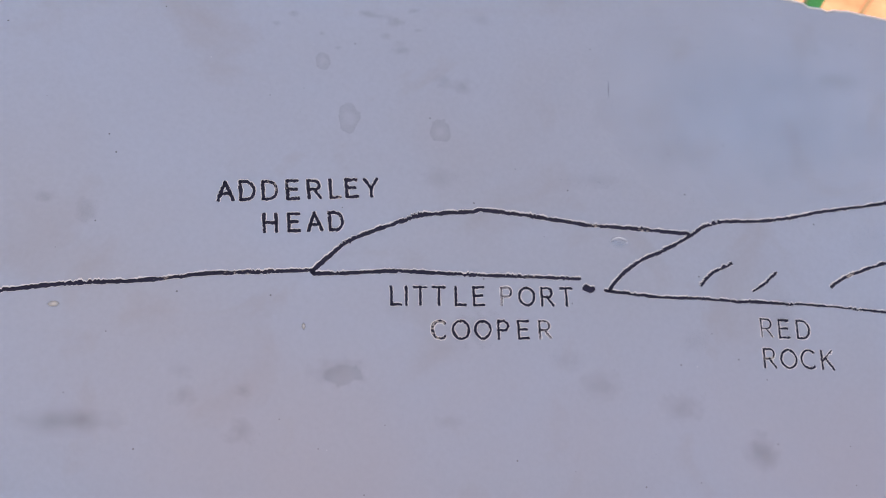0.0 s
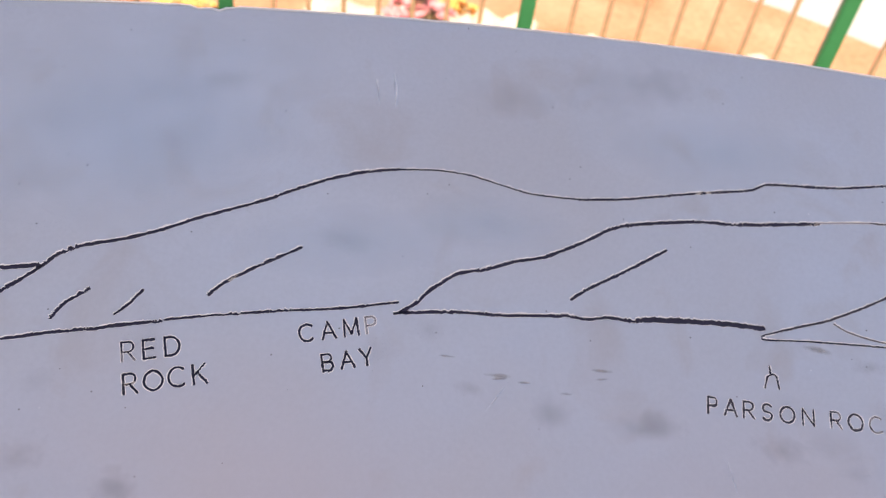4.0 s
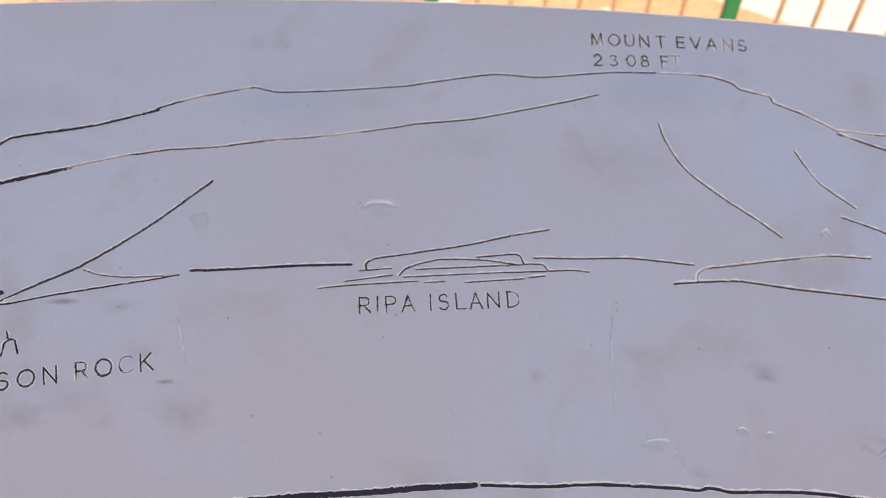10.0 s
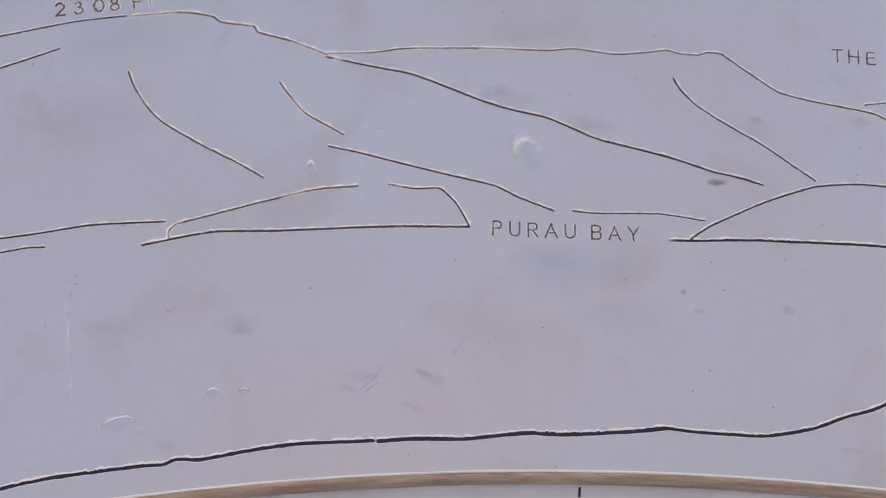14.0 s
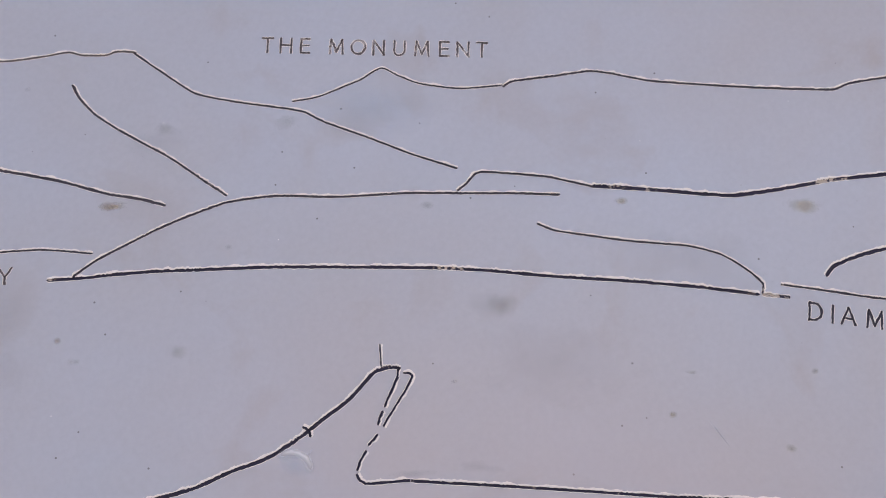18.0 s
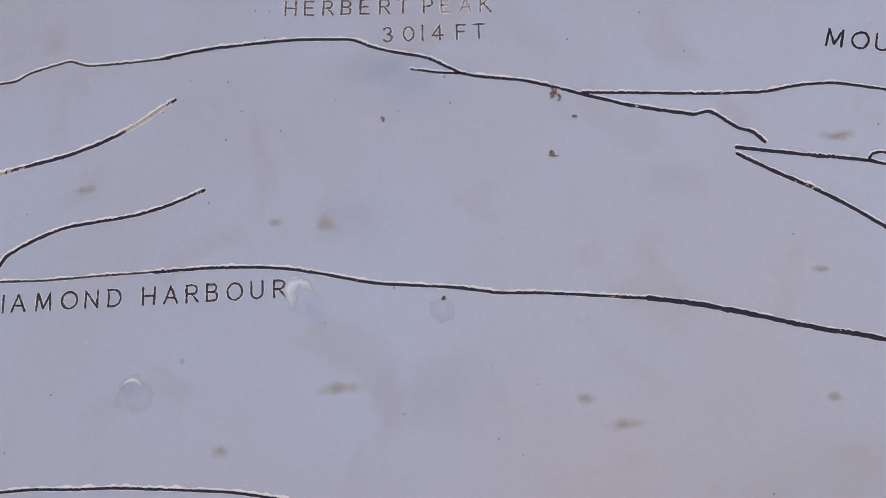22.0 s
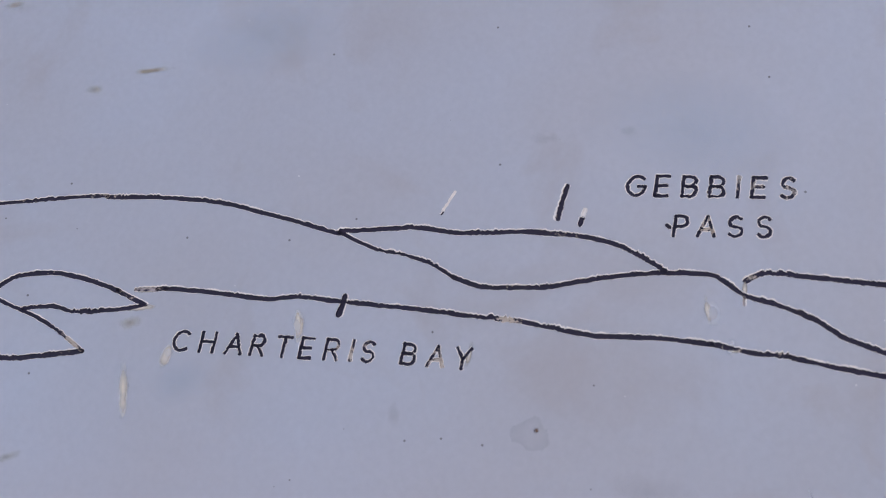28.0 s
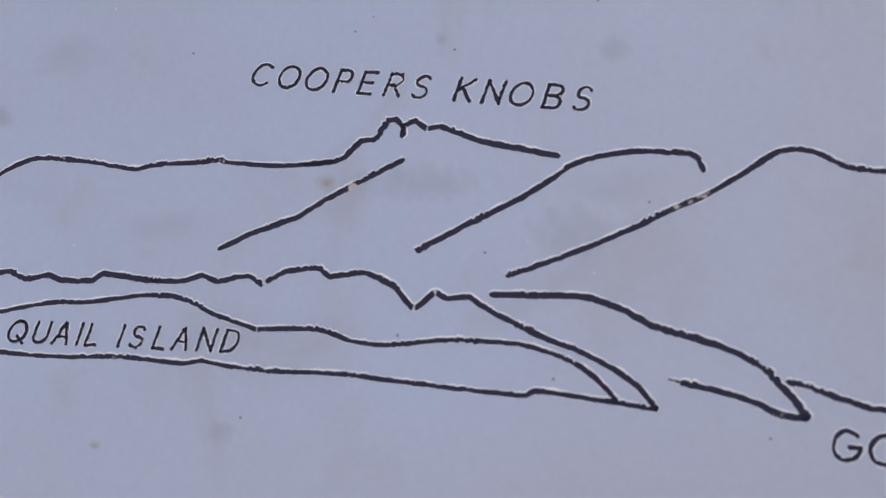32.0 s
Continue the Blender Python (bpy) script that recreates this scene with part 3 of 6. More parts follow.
ridge(1.52, "paint_dull", (8.722, 226.0), (9.704, 228.8), (10.733, 232.6), rim=0.69)
ridge(1.66, "paint_dull", (10.756, 233.3), (11.117, 233.4), (11.211, 227.8), rim=0.76)
ridge(1.52, "paint_dull", (8.501, 218.0), (9.917, 222.3), (11.188, 226.5), rim=0.7)
ridge(1.66, "paint_dull", (11.232, 226.7), (11.704, 228.6), (11.998, 227.5), rim=0.79)
ridge(1.93, "paint_dull", (10.958, 240.0), (11.901, 241.4), (12.779, 244.4), (13.432, 243.1), (14.008, 241.7), rim=0.85)
ridge(2.27, "paint_dull", (13.632, 220.4), (14.182, 224.5), (14.841, 228.3), (15.275, 227.3), (16.035, 225.4), (17.335, 225.3), (18.200, 225.2), (19.395, 223.7), rim=0.96)
ridge(1.94, "paint_thin", (14.083, 225.9), (14.087, 231.9), (14.221, 238.2), (14.746, 244.1), (15.513, 252.8), (16.281, 261.4), (16.720, 265.5), (17.394, 267.1), rim=0.96)
ridge(1.79, "paint_dull", (17.970, 267.9), (18.451, 262.9), (18.882, 262.7), (19.185, 245.5), (19.377, 225.5), rim=0.95)
ridge(2.06, "paint_thin", (13.439, 400.4), (13.536, 383.5), (13.796, 356.7), (14.102, 339.2), (14.722, 315.1), (15.241, 297.9), (15.731, 279.8), rim=0.91)
ridge(1.98, "paint_thin", (16.060, 380.5), (16.244, 364.4), (16.502, 345.8), (16.871, 332.1), (17.167, 321.7), rim=0.96)
ridge(1.93, "paint_dull", (16.896, 309.7), (17.486, 301.2), (18.240, 288.9), (18.996, 277.6), (19.861, 265.8), (20.288, 254.1), (20.932, 240.3), rim=0.95)
ridge(1.80, "paint_thin", (16.943, 411.5), (17.687, 411.2), (18.371, 415.6), (19.762, 415.9), (20.955, 414.1), (21.399, 416.9), (22.158, 411.9), (22.788, 415.8), (23.104, 418.9), (23.329, 415.6), (23.691, 415.1), (23.872, 418.6), (24.143, 417.6), rim=0.94)
ridge(1.85, "paint_dull", (24.130, 416.7), (24.579, 398.2), (25.124, 377.8), (25.757, 370.0), (26.387, 365.3), (26.834, 361.4), (27.187, 352.0), (27.899, 338.6), (28.606, 324.8), (29.307, 314.3), rim=0.93)
ridge(1.95, "paint_dull", (23.210, 386.9), (23.326, 374.9), (23.594, 358.7), (24.042, 341.7), (24.760, 319.1), (25.296, 299.0), (25.698, 284.3), rim=0.94)
ridge(1.56, "paint_dull", (21.285, 240.5), (21.703, 238.6), (22.861, 240.0), (23.667, 235.2), rim=0.94)
ridge(2.54, "paint", (23.029, 213.9), (23.481, 214.6), (24.529, 218.4), (25.587, 220.2), (26.651, 222.5), (28.074, 224.0), (28.962, 225.6), (29.848, 226.0), (30.905, 224.9), (31.952, 226.3), (33.158, 227.5), (34.092, 227.2), rim=1.16)
ridge(2.44, "paint_worn", (34.176, 227.6), (34.553, 228.2), rim=1.14)
ridge(2.00, "paint_dull", (23.415, 216.6), (23.757, 229.5), (24.298, 244.8), (24.839, 259.4), (25.651, 277.0), (26.191, 282.3), (26.639, 284.4), (27.443, 284.3), (28.556, 289.8), (29.444, 292.0), (30.328, 294.9), (30.944, 296.1), rim=0.93)
ridge(1.53, "paint_dull", (26.663, 371.0), (27.061, 375.9), (27.500, 387.4), (27.719, 393.3), (28.024, 404.9), (28.297, 398.5), (28.660, 391.4), (29.286, 388.5), (29.950, 393.6), rim=0.93)
ridge(2.07, "paint_dull", (29.982, 392.6), (30.106, 397.9), (30.797, 406.0), (31.319, 412.8), (31.675, 412.0), (32.304, 408.1), (33.639, 410.2), (35.064, 417.2), (35.319, 425.0), (35.919, 435.3), (36.276, 430.8), (37.493, 437.4), rim=0.92)
ridge(2.92, "paint", (37.348, 436.7), (38.133, 446.7), (39.360, 456.0), (40.320, 458.0), (40.632, 452.2), (40.939, 448.2), (41.551, 442.9), (42.165, 429.4), (43.015, 427.2), (43.606, 422.2), rim=1.13)
ridge(3.17, "paint", (43.659, 421.5), (43.974, 418.1), (44.777, 411.2), (45.654, 408.8), (45.908, 412.5), (46.318, 400.9), (46.537, 398.8), (46.723, 391.1), rim=1.11)
ridge(2.58, "paint", (41.292, 431.7), (41.741, 429.9), (42.151, 430.3), rim=1.12)
ridge(1.89, "paint_dull", (29.346, 294.5), (29.475, 300.6), (29.628, 310.7), (29.867, 312.3), (30.755, 311.3), (31.461, 305.6), (31.481, 305.5), rim=0.93)
ridge(3.16, "paint_worn", (31.483, 306.5), (32.455, 307.6), (33.607, 309.5), (34.301, 319.2), (35.166, 334.7), (36.036, 347.2), (36.547, 358.7), (37.047, 374.0), (37.624, 397.7), rim=1.14)
ridge(1.76, "paint_dull", (30.635, 269.1), (30.934, 264.2), (32.088, 260.8), (32.973, 261.5), (33.511, 257.1), (33.973, 244.7), (34.164, 236.0), (34.157, 228.9), rim=0.92)
ridge(2.79, "paint", (35.112, 250.9), (35.231, 260.0), (35.609, 272.0), (36.120, 282.9), (37.154, 292.5), (37.663, 301.1), (38.204, 315.0), rim=1.14)
ridge(1.75, "paint_dull", (34.443, 237.9), (35.080, 237.8), (35.788, 237.6), (36.669, 240.6), (37.549, 243.7), rim=0.91)
ridge(2.53, "paint", (37.549, 243.6), (38.425, 247.4), (39.302, 248.9), (39.741, 247.7), (40.267, 244.4), (41.050, 239.4), (42.247, 240.0), (42.839, 238.7), (42.820, 238.0), (43.696, 241.8), (45.179, 246.3), rim=1.12)
ridge(4.05, "paint_solid", (45.196, 246.6), (46.048, 246.5), (46.913, 243.7), (47.851, 240.9), (48.269, 241.6), (49.186, 239.9), (50.252, 238.1), (50.891, 238.1), (51.447, 235.7), (52.186, 236.4), (52.822, 240.4), (53.536, 240.3), (54.171, 235.9), (54.562, 233.8), rim=1.06)
ridge(3.41, "paint_worn", (54.561, 234.2), (55.630, 232.4), (56.369, 234.5), (57.174, 231.4), (57.608, 228.4), (57.620, 229.6), rim=0.63)
ridge(3.50, "paint", (57.619, 229.3), (58.153, 224.5), (59.124, 227.9), rim=0.55)
ridge(2.53, "paint", (43.971, 419.8), (45.016, 424.6), (45.879, 429.3), (46.644, 435.9), (47.141, 445.3), (47.641, 451.1), (48.312, 451.1), (49.066, 447.1), rim=1.11)
ridge(2.74, "paint_solid", (48.992, 447.6), (49.613, 431.9), (50.048, 423.6), (50.418, 425.2), (50.904, 407.4), (51.346, 392.5), (51.794, 374.7), (52.400, 357.1), (53.071, 345.1), (53.565, 336.4), (54.048, 332.0), (54.832, 329.1), (55.678, 325.4), (56.198, 327.6), (56.850, 333.6), rim=0.93)
ridge(2.62, "paint_worn", (56.854, 334.2), (57.933, 336.5), (58.818, 338.4), (59.255, 338.6), rim=0.55)
ridge(3.13, "paint", (59.254, 337.6), (60.042, 336.0), (60.814, 331.5), (61.302, 324.8), (61.782, 318.3), (62.370, 309.5), rim=0.55)
ridge(2.54, "paint", (62.375, 310.4), (62.640, 303.9), (62.901, 298.7), (63.194, 296.2), (63.560, 290.7), (63.860, 281.9), rim=0.55)
ridge(3.28, "paint_solid", (63.860, 282.0), (64.226, 276.3), (65.002, 278.7), (65.692, 287.5), (66.376, 293.8), (66.921, 295.1), (67.095, 291.2), (67.312, 283.7), (67.677, 279.7), (68.080, 273.4), (68.482, 262.8), (69.072, 255.5), (69.650, 251.0), (70.017, 247.5), rim=0.55)
ridge(3.23, "paint", (62.385, 311.2), (62.804, 312.8), (63.381, 315.2), (63.888, 312.5), (64.669, 315.1), (65.304, 314.5), (65.728, 311.4), (66.084, 304.5), (66.395, 294.9), rim=0.55)
ridge(3.24, "paint", (46.327, 383.3), (47.282, 383.9), (48.206, 386.0), (48.887, 382.7), (49.414, 371.7), (50.270, 361.8), (50.876, 349.5), (51.484, 334.1), (51.914, 323.7), (52.338, 314.9), (52.992, 309.3), (53.446, 300.9), rim=1.06)
ridge(2.51, "paint_solid", (48.222, 386.1), (48.259, 392.0), (48.396, 395.1), (48.527, 393.2), (48.611, 385.4), rim=1.1)
ridge(3.24, "paint", (46.343, 377.5), (46.852, 367.0), (47.557, 354.1), (48.084, 342.6), (48.610, 329.7), (49.204, 321.6), (50.032, 314.9), (50.603, 310.5), (51.199, 300.7), rim=1.1)
ridge(3.05, "paint", (50.971, 289.4), (51.590, 287.0), (52.244, 283.6), (52.886, 283.2), (53.529, 279.6), (54.006, 277.2), (54.858, 276.8), rim=0.9)
ridge(2.98, "paint_solid", (53.662, 303.3), (53.977, 291.5), (54.458, 284.3), (54.895, 277.7), rim=0.81)
ridge(2.78, "paint_worn", (54.894, 277.4), (55.241, 275.3), (55.622, 273.7), (56.150, 270.6), (56.469, 269.7), (57.009, 267.3), (57.612, 268.4), (57.780, 267.6), rim=0.66)
ridge(2.26, "paint", (53.075, 347.0), (53.220, 354.2), (53.528, 358.9), (54.075, 361.2), (54.364, 353.2), (54.936, 357.5), (55.404, 352.3), (55.783, 351.2), (56.164, 347.3), (56.463, 345.9), (56.863, 335.0), rim=0.76)
ridge(2.05, "paint_solid", (53.681, 353.6), (53.737, 341.1), rim=0.85)
ridge(2.05, "paint_solid", (53.876, 354.6), (53.926, 344.8), rim=0.83)
ridge(3.33, "paint_solid", (57.781, 268.5), (57.972, 277.5), (58.186, 282.2), (58.627, 283.3), (59.074, 278.1), (59.522, 269.3), rim=0.55)
ridge(3.04, "paint_worn", (59.522, 269.3), (59.709, 264.2), (59.910, 258.9), rim=0.55)
ridge(3.04, "paint", (58.269, 258.5), (58.672, 259.5), (58.971, 255.3), (59.546, 256.1), (59.862, 258.2), rim=0.55)
ridge(2.53, "paint_worn", (57.781, 268.5), (58.234, 257.9), (58.466, 252.0), (58.779, 242.0), (59.109, 228.6), rim=0.55)
ridge(3.04, "paint_faint", (59.770, 269.7), (60.052, 270.0), rim=0.55)
ridge(3.04, "paint_worn", (60.052, 270.0), (60.156, 270.8), rim=0.55)
ridge(3.22, "paint_solid", (60.155, 270.4), (60.646, 268.2), (61.198, 264.7), (61.537, 263.1), (61.931, 265.1), (62.456, 262.5), (63.465, 259.1), (64.041, 256.7), (64.611, 255.5), (65.038, 252.7), (65.603, 249.2), (66.429, 251.3), (66.975, 250.6), rim=0.55)
ridge(2.94, "paint_worn", (66.975, 250.8), (67.450, 247.9), (67.849, 248.5), rim=0.55)
ridge(3.09, "paint_solid", (67.848, 248.0), (68.313, 245.1), (68.835, 243.5), (69.349, 242.9), (69.809, 239.1), rim=0.55)
ridge(3.87, "paint_solid", (62.515, 266.1), (62.489, 259.6), (62.448, 253.6), rim=0.55)
ridge(3.24, "paint", (67.318, 292.8), (67.539, 299.6), (67.904, 299.6), (68.695, 299.6), (69.263, 299.4), (69.758, 296.3), (70.244, 297.8), (70.449, 300.9), (70.992, 306.0), (71.392, 314.6), (72.063, 317.9), (72.464, 314.7), (72.723, 319.2), (72.914, 326.8), (73.237, 333.7), (73.497, 334.0), (74.010, 329.7), (74.575, 323.3), (74.822, 325.4), (75.370, 325.8), (75.550, 326.9), (75.787, 324.5), (76.314, 321.7), (76.913, 323.4), rim=0.55)
ridge(3.71, "paint_solid", (76.610, 322.4), (77.000, 324.5), (77.245, 336.4), (77.404, 338.1), (77.521, 348.5), (77.615, 349.8), (77.710, 344.7), (77.703, 339.7), rim=0.55)
ridge(3.88, "paint_solid", (77.709, 345.4), (77.839, 348.9), (77.971, 343.8), (78.126, 345.1), (78.445, 338.3), (78.633, 335.2), (79.403, 327.3), rim=0.55)
ridge(3.2, "paint", (65.094, 325.4), (65.120, 333.7), (65.150, 340.9), (65.189, 348.5), rim=0.8)
ridge(3.1, "paint_solid", (65.368, 322.1), (65.381, 324.3), (65.394, 326.6), rim=0.55)
ridge(2.6, "rim", (65.402, 328.4), (65.409, 330.2), (65.420, 332.6), rim=0.5, depth=0.3)
ridge(1.63, "paint_faint", (67.316, 282.5), (67.315, 277.7), rim=0.44)
ridge(4.52, "paint_chipped", (69.489, 223.4), (69.575, 226.1), (69.706, 231.9), (69.903, 239.1), (70.238, 246.6), (70.575, 250.5), (70.910, 255.6), rim=0.55)
ridge(3.63, "paint_solid", (70.910, 255.6), (71.177, 259.4), (71.314, 257.2), (71.714, 259.2), (71.983, 255.6), (72.117, 252.8), (72.377, 256.5), (72.639, 254.8), (73.087, 261.9), (73.346, 255.9), (73.599, 257.6), (73.790, 254.1), (74.164, 253.1), (74.286, 257.1), (74.594, 254.4), (74.898, 251.8), rim=0.55)
ridge(3.30, "paint_worn", (74.898, 251.8), (75.257, 251.1), (75.494, 254.2), (75.670, 250.4), (76.018, 253.6), (76.190, 248.4), rim=0.55)
ridge(3.45, "paint_solid", (76.276, 250.6), (76.499, 256.3), (76.856, 258.0), (76.992, 253.0), (77.342, 255.5), (77.602, 250.7), (77.733, 246.9), (77.948, 235.3), (78.173, 245.1), (78.301, 241.7), (78.545, 242.8), (78.672, 238.6), (78.983, 230.3), (79.348, 222.2), (79.706, 216.2), (80.059, 208.4), (80.351, 199.0), (80.528, 188.9), rim=0.55)
ridge(2.92, "paint", (69.442, 222.5), (70.064, 221.2), (70.678, 220.7), (71.219, 217.4), (72.145, 218.3), (72.732, 214.1), (73.373, 209.4), (73.935, 206.7), (74.546, 206.3), (75.319, 201.7), (75.553, 203.2), (75.898, 200.0), (76.296, 198.0), (76.383, 197.5), (77.161, 196.8), (78.048, 192.8), (78.905, 190.2), (79.203, 190.0), (79.319, 192.8), (79.845, 190.9), (80.528, 188.3), rim=0.55)
ridge(2.91, "paint_solid", (71.380, 224.6), (72.007, 226.2), (72.653, 232.9), (73.292, 238.2), (73.732, 240.5), (74.169, 239.9), (74.780, 242.8), (75.140, 241.9), (75.377, 238.4), (75.612, 232.0), (75.902, 226.4), (76.187, 221.5), (76.219, 221.8), (76.870, 222.0), (77.264, 215.9), (77.647, 213.9), (78.389, 218.1), (79.115, 217.5), (79.594, 211.2), (79.892, 202.8), (80.131, 191.2), rim=0.55)
ridge(3.46, "paint_solid", (75.682, 270.6), (76.070, 280.0), (76.522, 288.4), (76.899, 300.4), (77.337, 313.2), (77.720, 324.0), rim=0.55)
ridge(3.61, "paint_solid", (77.958, 269.7), (78.619, 289.1), (79.032, 301.0), (79.380, 314.0), (79.551, 321.6), (79.840, 327.4), (80.242, 331.0), (80.753, 330.5), (80.839, 328.1), (80.899, 321.6), rim=0.55)
ridge(3.34, "paint", (78.956, 255.9), (79.424, 265.7), (80.053, 281.1), (80.554, 296.2), (80.937, 307.0), (81.312, 321.0), (81.629, 333.9), (81.947, 334.7), (82.265, 326.7), (82.615, 325.4), (82.978, 322.4), rim=0.55)
ridge(3.97, "paint_solid", (78.799, 244.6), (79.325, 245.5), (79.795, 245.5), (80.203, 239.0), (80.435, 232.7), (80.996, 225.9), (81.326, 220.6), (81.544, 214.6), (81.762, 204.7), (81.969, 192.4), rim=0.55)
ridge(3.77, "paint", (80.794, 203.1), (81.124, 200.7), (81.504, 196.3), (81.718, 191.8), (81.959, 191.2), rim=0.55)
ridge(3.41, "paint_solid", (81.797, 208.4), (81.970, 207.6), (82.230, 203.8), (82.536, 199.8), (82.676, 200.1), (83.033, 197.3), rim=0.55)
ridge(1.75, "paint_faint", (80.655, 204.3), (80.738, 203.5), rim=0.55)
ridge(5.23, "paint_solid", (5.326, 14.7), (6.755, 16.1), (7.734, 16.1), (8.732, 18.9), (9.747, 20.6), rim=0.75)
ridge(3.00, "paint", (9.870, 20.8), (10.983, 19.9), (12.029, 23.1), (13.506, 23.4), (13.930, 22.6), (14.145, 25.8), (14.568, 23.3), (15.210, 26.3), (16.172, 29.5), (17.554, 28.4), rim=1.14)
ridge(3.46, "paint", (17.648, 27.8), (18.341, 28.5), (19.195, 27.2), (20.271, 31.5), (20.914, 30.5), (21.988, 33.2), (22.840, 38.2), rim=1.18)
ridge(2.8, "paint", (22.840, 38.2), (23.372, 35.9), (24.528, 35.8), (24.974, 39.6), (25.510, 46.8), (26.047, 58.6), (26.582, 68.5), (27.030, 82.9), (27.478, 101.2), (27.835, 115.9), (28.195, 137.7), (28.416, 141.8), (28.574, 141.6), rim=1.17)
ridge(2.0, "paint", (28.560, 140.7), (28.561, 134.9), (28.498, 125.1), (28.418, 115.8), (28.391, 111.0), rim=1.0)
ridge(2.0, "paint", (28.354, 106.6), (28.319, 101.8), (28.301, 97.0), rim=1.0)
ridge(1.9, "paint", (28.662, 138.0), (28.751, 137.6), (28.790, 135.3), (28.702, 124.6), (28.595, 114.9), (28.488, 105.2), (28.390, 96.1), rim=1.0)
ridge(1.9, "paint", (28.289, 88.4), (28.227, 84.1), (28.171, 80.7), rim=1.0)
ridge(1.9, "paint", (28.128, 75.6), (28.061, 69.3), (28.013, 61.7), rim=1.0)
ridge(2.1, "paint", (28.012, 57.5), (28.062, 53.7), (28.162, 51.5), (28.336, 51.9), (28.866, 55.4), (28.892, 54.8), (30.034, 55.1), (31.265, 56.4), (32.842, 59.5), (34.142, 65.4), (34.356, 66.9), (35.920, 71.3), (36.615, 70.8), (37.303, 71.5), (38.975, 69.8), (39.600, 67.1), (40.404, 62.7), rim=1.15)
ridge(1.30, "paint_dull", (28.255, 159.7), (28.293, 142.7), rim=0.93)
ridge(2.13, "paint_solid", (27.130, 92.5), (27.209, 90.5), (27.243, 86.2), rim=1.17)

ridge(2.6, "paint_solid", (66.39, 325.4), (66.42, 324.4), rim=0.4)
ridge(1.2, "rim", (63.677, 327.6), (63.736, 333.9), (63.814, 341.4), rim=0.4, depth=0.3)
ridge(1.3, "paint_solid", (63.656, 325.0), (63.670, 326.6), rim=0.3)

# the names
lettering("ADDERLEY", 19.6, ((-20.151, 249.0), (-17.512, 258.2)), mat="paint", weight=2.97, rim=0.8, mids=((6.6, 25.7, 45.5, 65.6, 84.9, 103.9, 119.0, 137.4),))
lettering("HEAD", 18.9, ((-19.427, 220.4), (-18.057, 224.7)), mat="paint", weight=2.95, rim=0.8, mids=((7.3, 28.1, 46.7, 66.1),))
lettering("LITTLE PORT", 18.7, ((-17.272, 156.8), (-15.539, 160.4)), ((-15.227, 161.4), (-13.939, 165.9)), mat="paint", weight=2.53, rim=0.9, faint="6", mids=((7.4, 16.6, 29.5, 46.7, 66.8, 83.8), (4.9, 24.4, 44.1, 62.9)))
lettering("COOPER", 18.4, ((-16.507, 127.0), (-14.279, 133.6)), mat="paint", weight=2.50, rim=0.9, faint="5", mids=((7.5, 27.8, 48.3, 67.4, 86.2, 106.7),))
lettering("RED", 19.1, ((-10.238, 157.1), (-9.257, 162.4)), mat="paint_chipped", weight=2.14, rim=0.95, faint="0", mids=((6.6, 24.6, 44.8),))
lettering("ROCK", 19.6, ((-10.179, 127.7), (-8.690, 136.7)), mat="paint", weight=2.14, rim=1.0, mids=((6.9, 26.7, 46.7, 66.5),))
lettering("CAMP", 18.0, ((-7.207, 173.1), (-5.785, 184.4)), mat="paint", weight=2.08, rim=0.9, faint="3", mids=((7.1, 27.6, 48.7, 67.7),))
lettering("BAY", 17.6, ((-6.805, 145.7), (-5.918, 153.3)), mat="paint", weight=2.27, rim=0.9, mids=((6.9, 25.1, 42.8),))
lettering("PARSON ROCK", 17.3, ((0.335, 131.2), (2.407, 132.4)), ((2.666, 133.4), (4.049, 136.9)), mat="paint_dull", weight=2.00, rim=0.85, faint="5 6 8", mids=((5.0, 22.6, 39.8, 57.7, 77.2, 97.4), (5.5, 24.4, 43.9, 61.3)))
lettering("RIPA ISLAND", 17.1, ((7.673, 181.3), (8.697, 183.1)), ((8.914, 183.5), (10.667, 188.5)), mat="paint_dull", weight=1.79, mids=((4.4, 16.9, 29.9, 46.3), (3.9, 16.6, 33.1, 48.1, 65.4, 84.9)))
lettering("MOUNT EVANS", 16.2, ((12.149, 494.1), (13.629, 496.7)), ((13.839, 497.3), (15.255, 500.5)), mat="paint_thin", weight=2.31, mids=((8.6, 28.3, 45.4, 61.9, 80.4), (5.6, 22.8, 40.6, 59.1, 75.0)))
lettering("2308 FT", 15.9, ((12.191, 467.4), (13.340, 470.4)), ((13.516, 470.9), (13.935, 472.7)), mat="paint_thin", weight=2.26, mids=((6.9, 24.5, 43.9, 59.0), (5.8, 18.4)))
lettering("PURAU BAY", 15.0, ((19.792, 215.0), (21.320, 212.2)), ((21.595, 211.9), (22.475, 211.5)), mat="paint_thin", weight=1.74)
lettering("THE MONUMENT", 15.5, ((26.145, 417.0), (26.887, 416.9)), ((27.174, 416.8), (29.720, 419.4)), mat="paint_thin", weight=1.80, mids=((3.5, 20.0, 37.0), (7.0, 26.6, 44.6, 63.1, 83.1, 103.1, 119.6, 136.5)))
lettering("DIAMOND HARBOUR", 15.6, ((34.869, 211.1), (37.084, 214.6)), ((37.357, 215.3), (39.681, 224.3)), mat="paint_dull", weight=1.90, mids=((5.2, 18.6, 31.0, 51.6, 72.7, 90.9, 109.6), (7.4, 25.5, 43.0, 59.6, 78.3, 96.5, 115.1)))
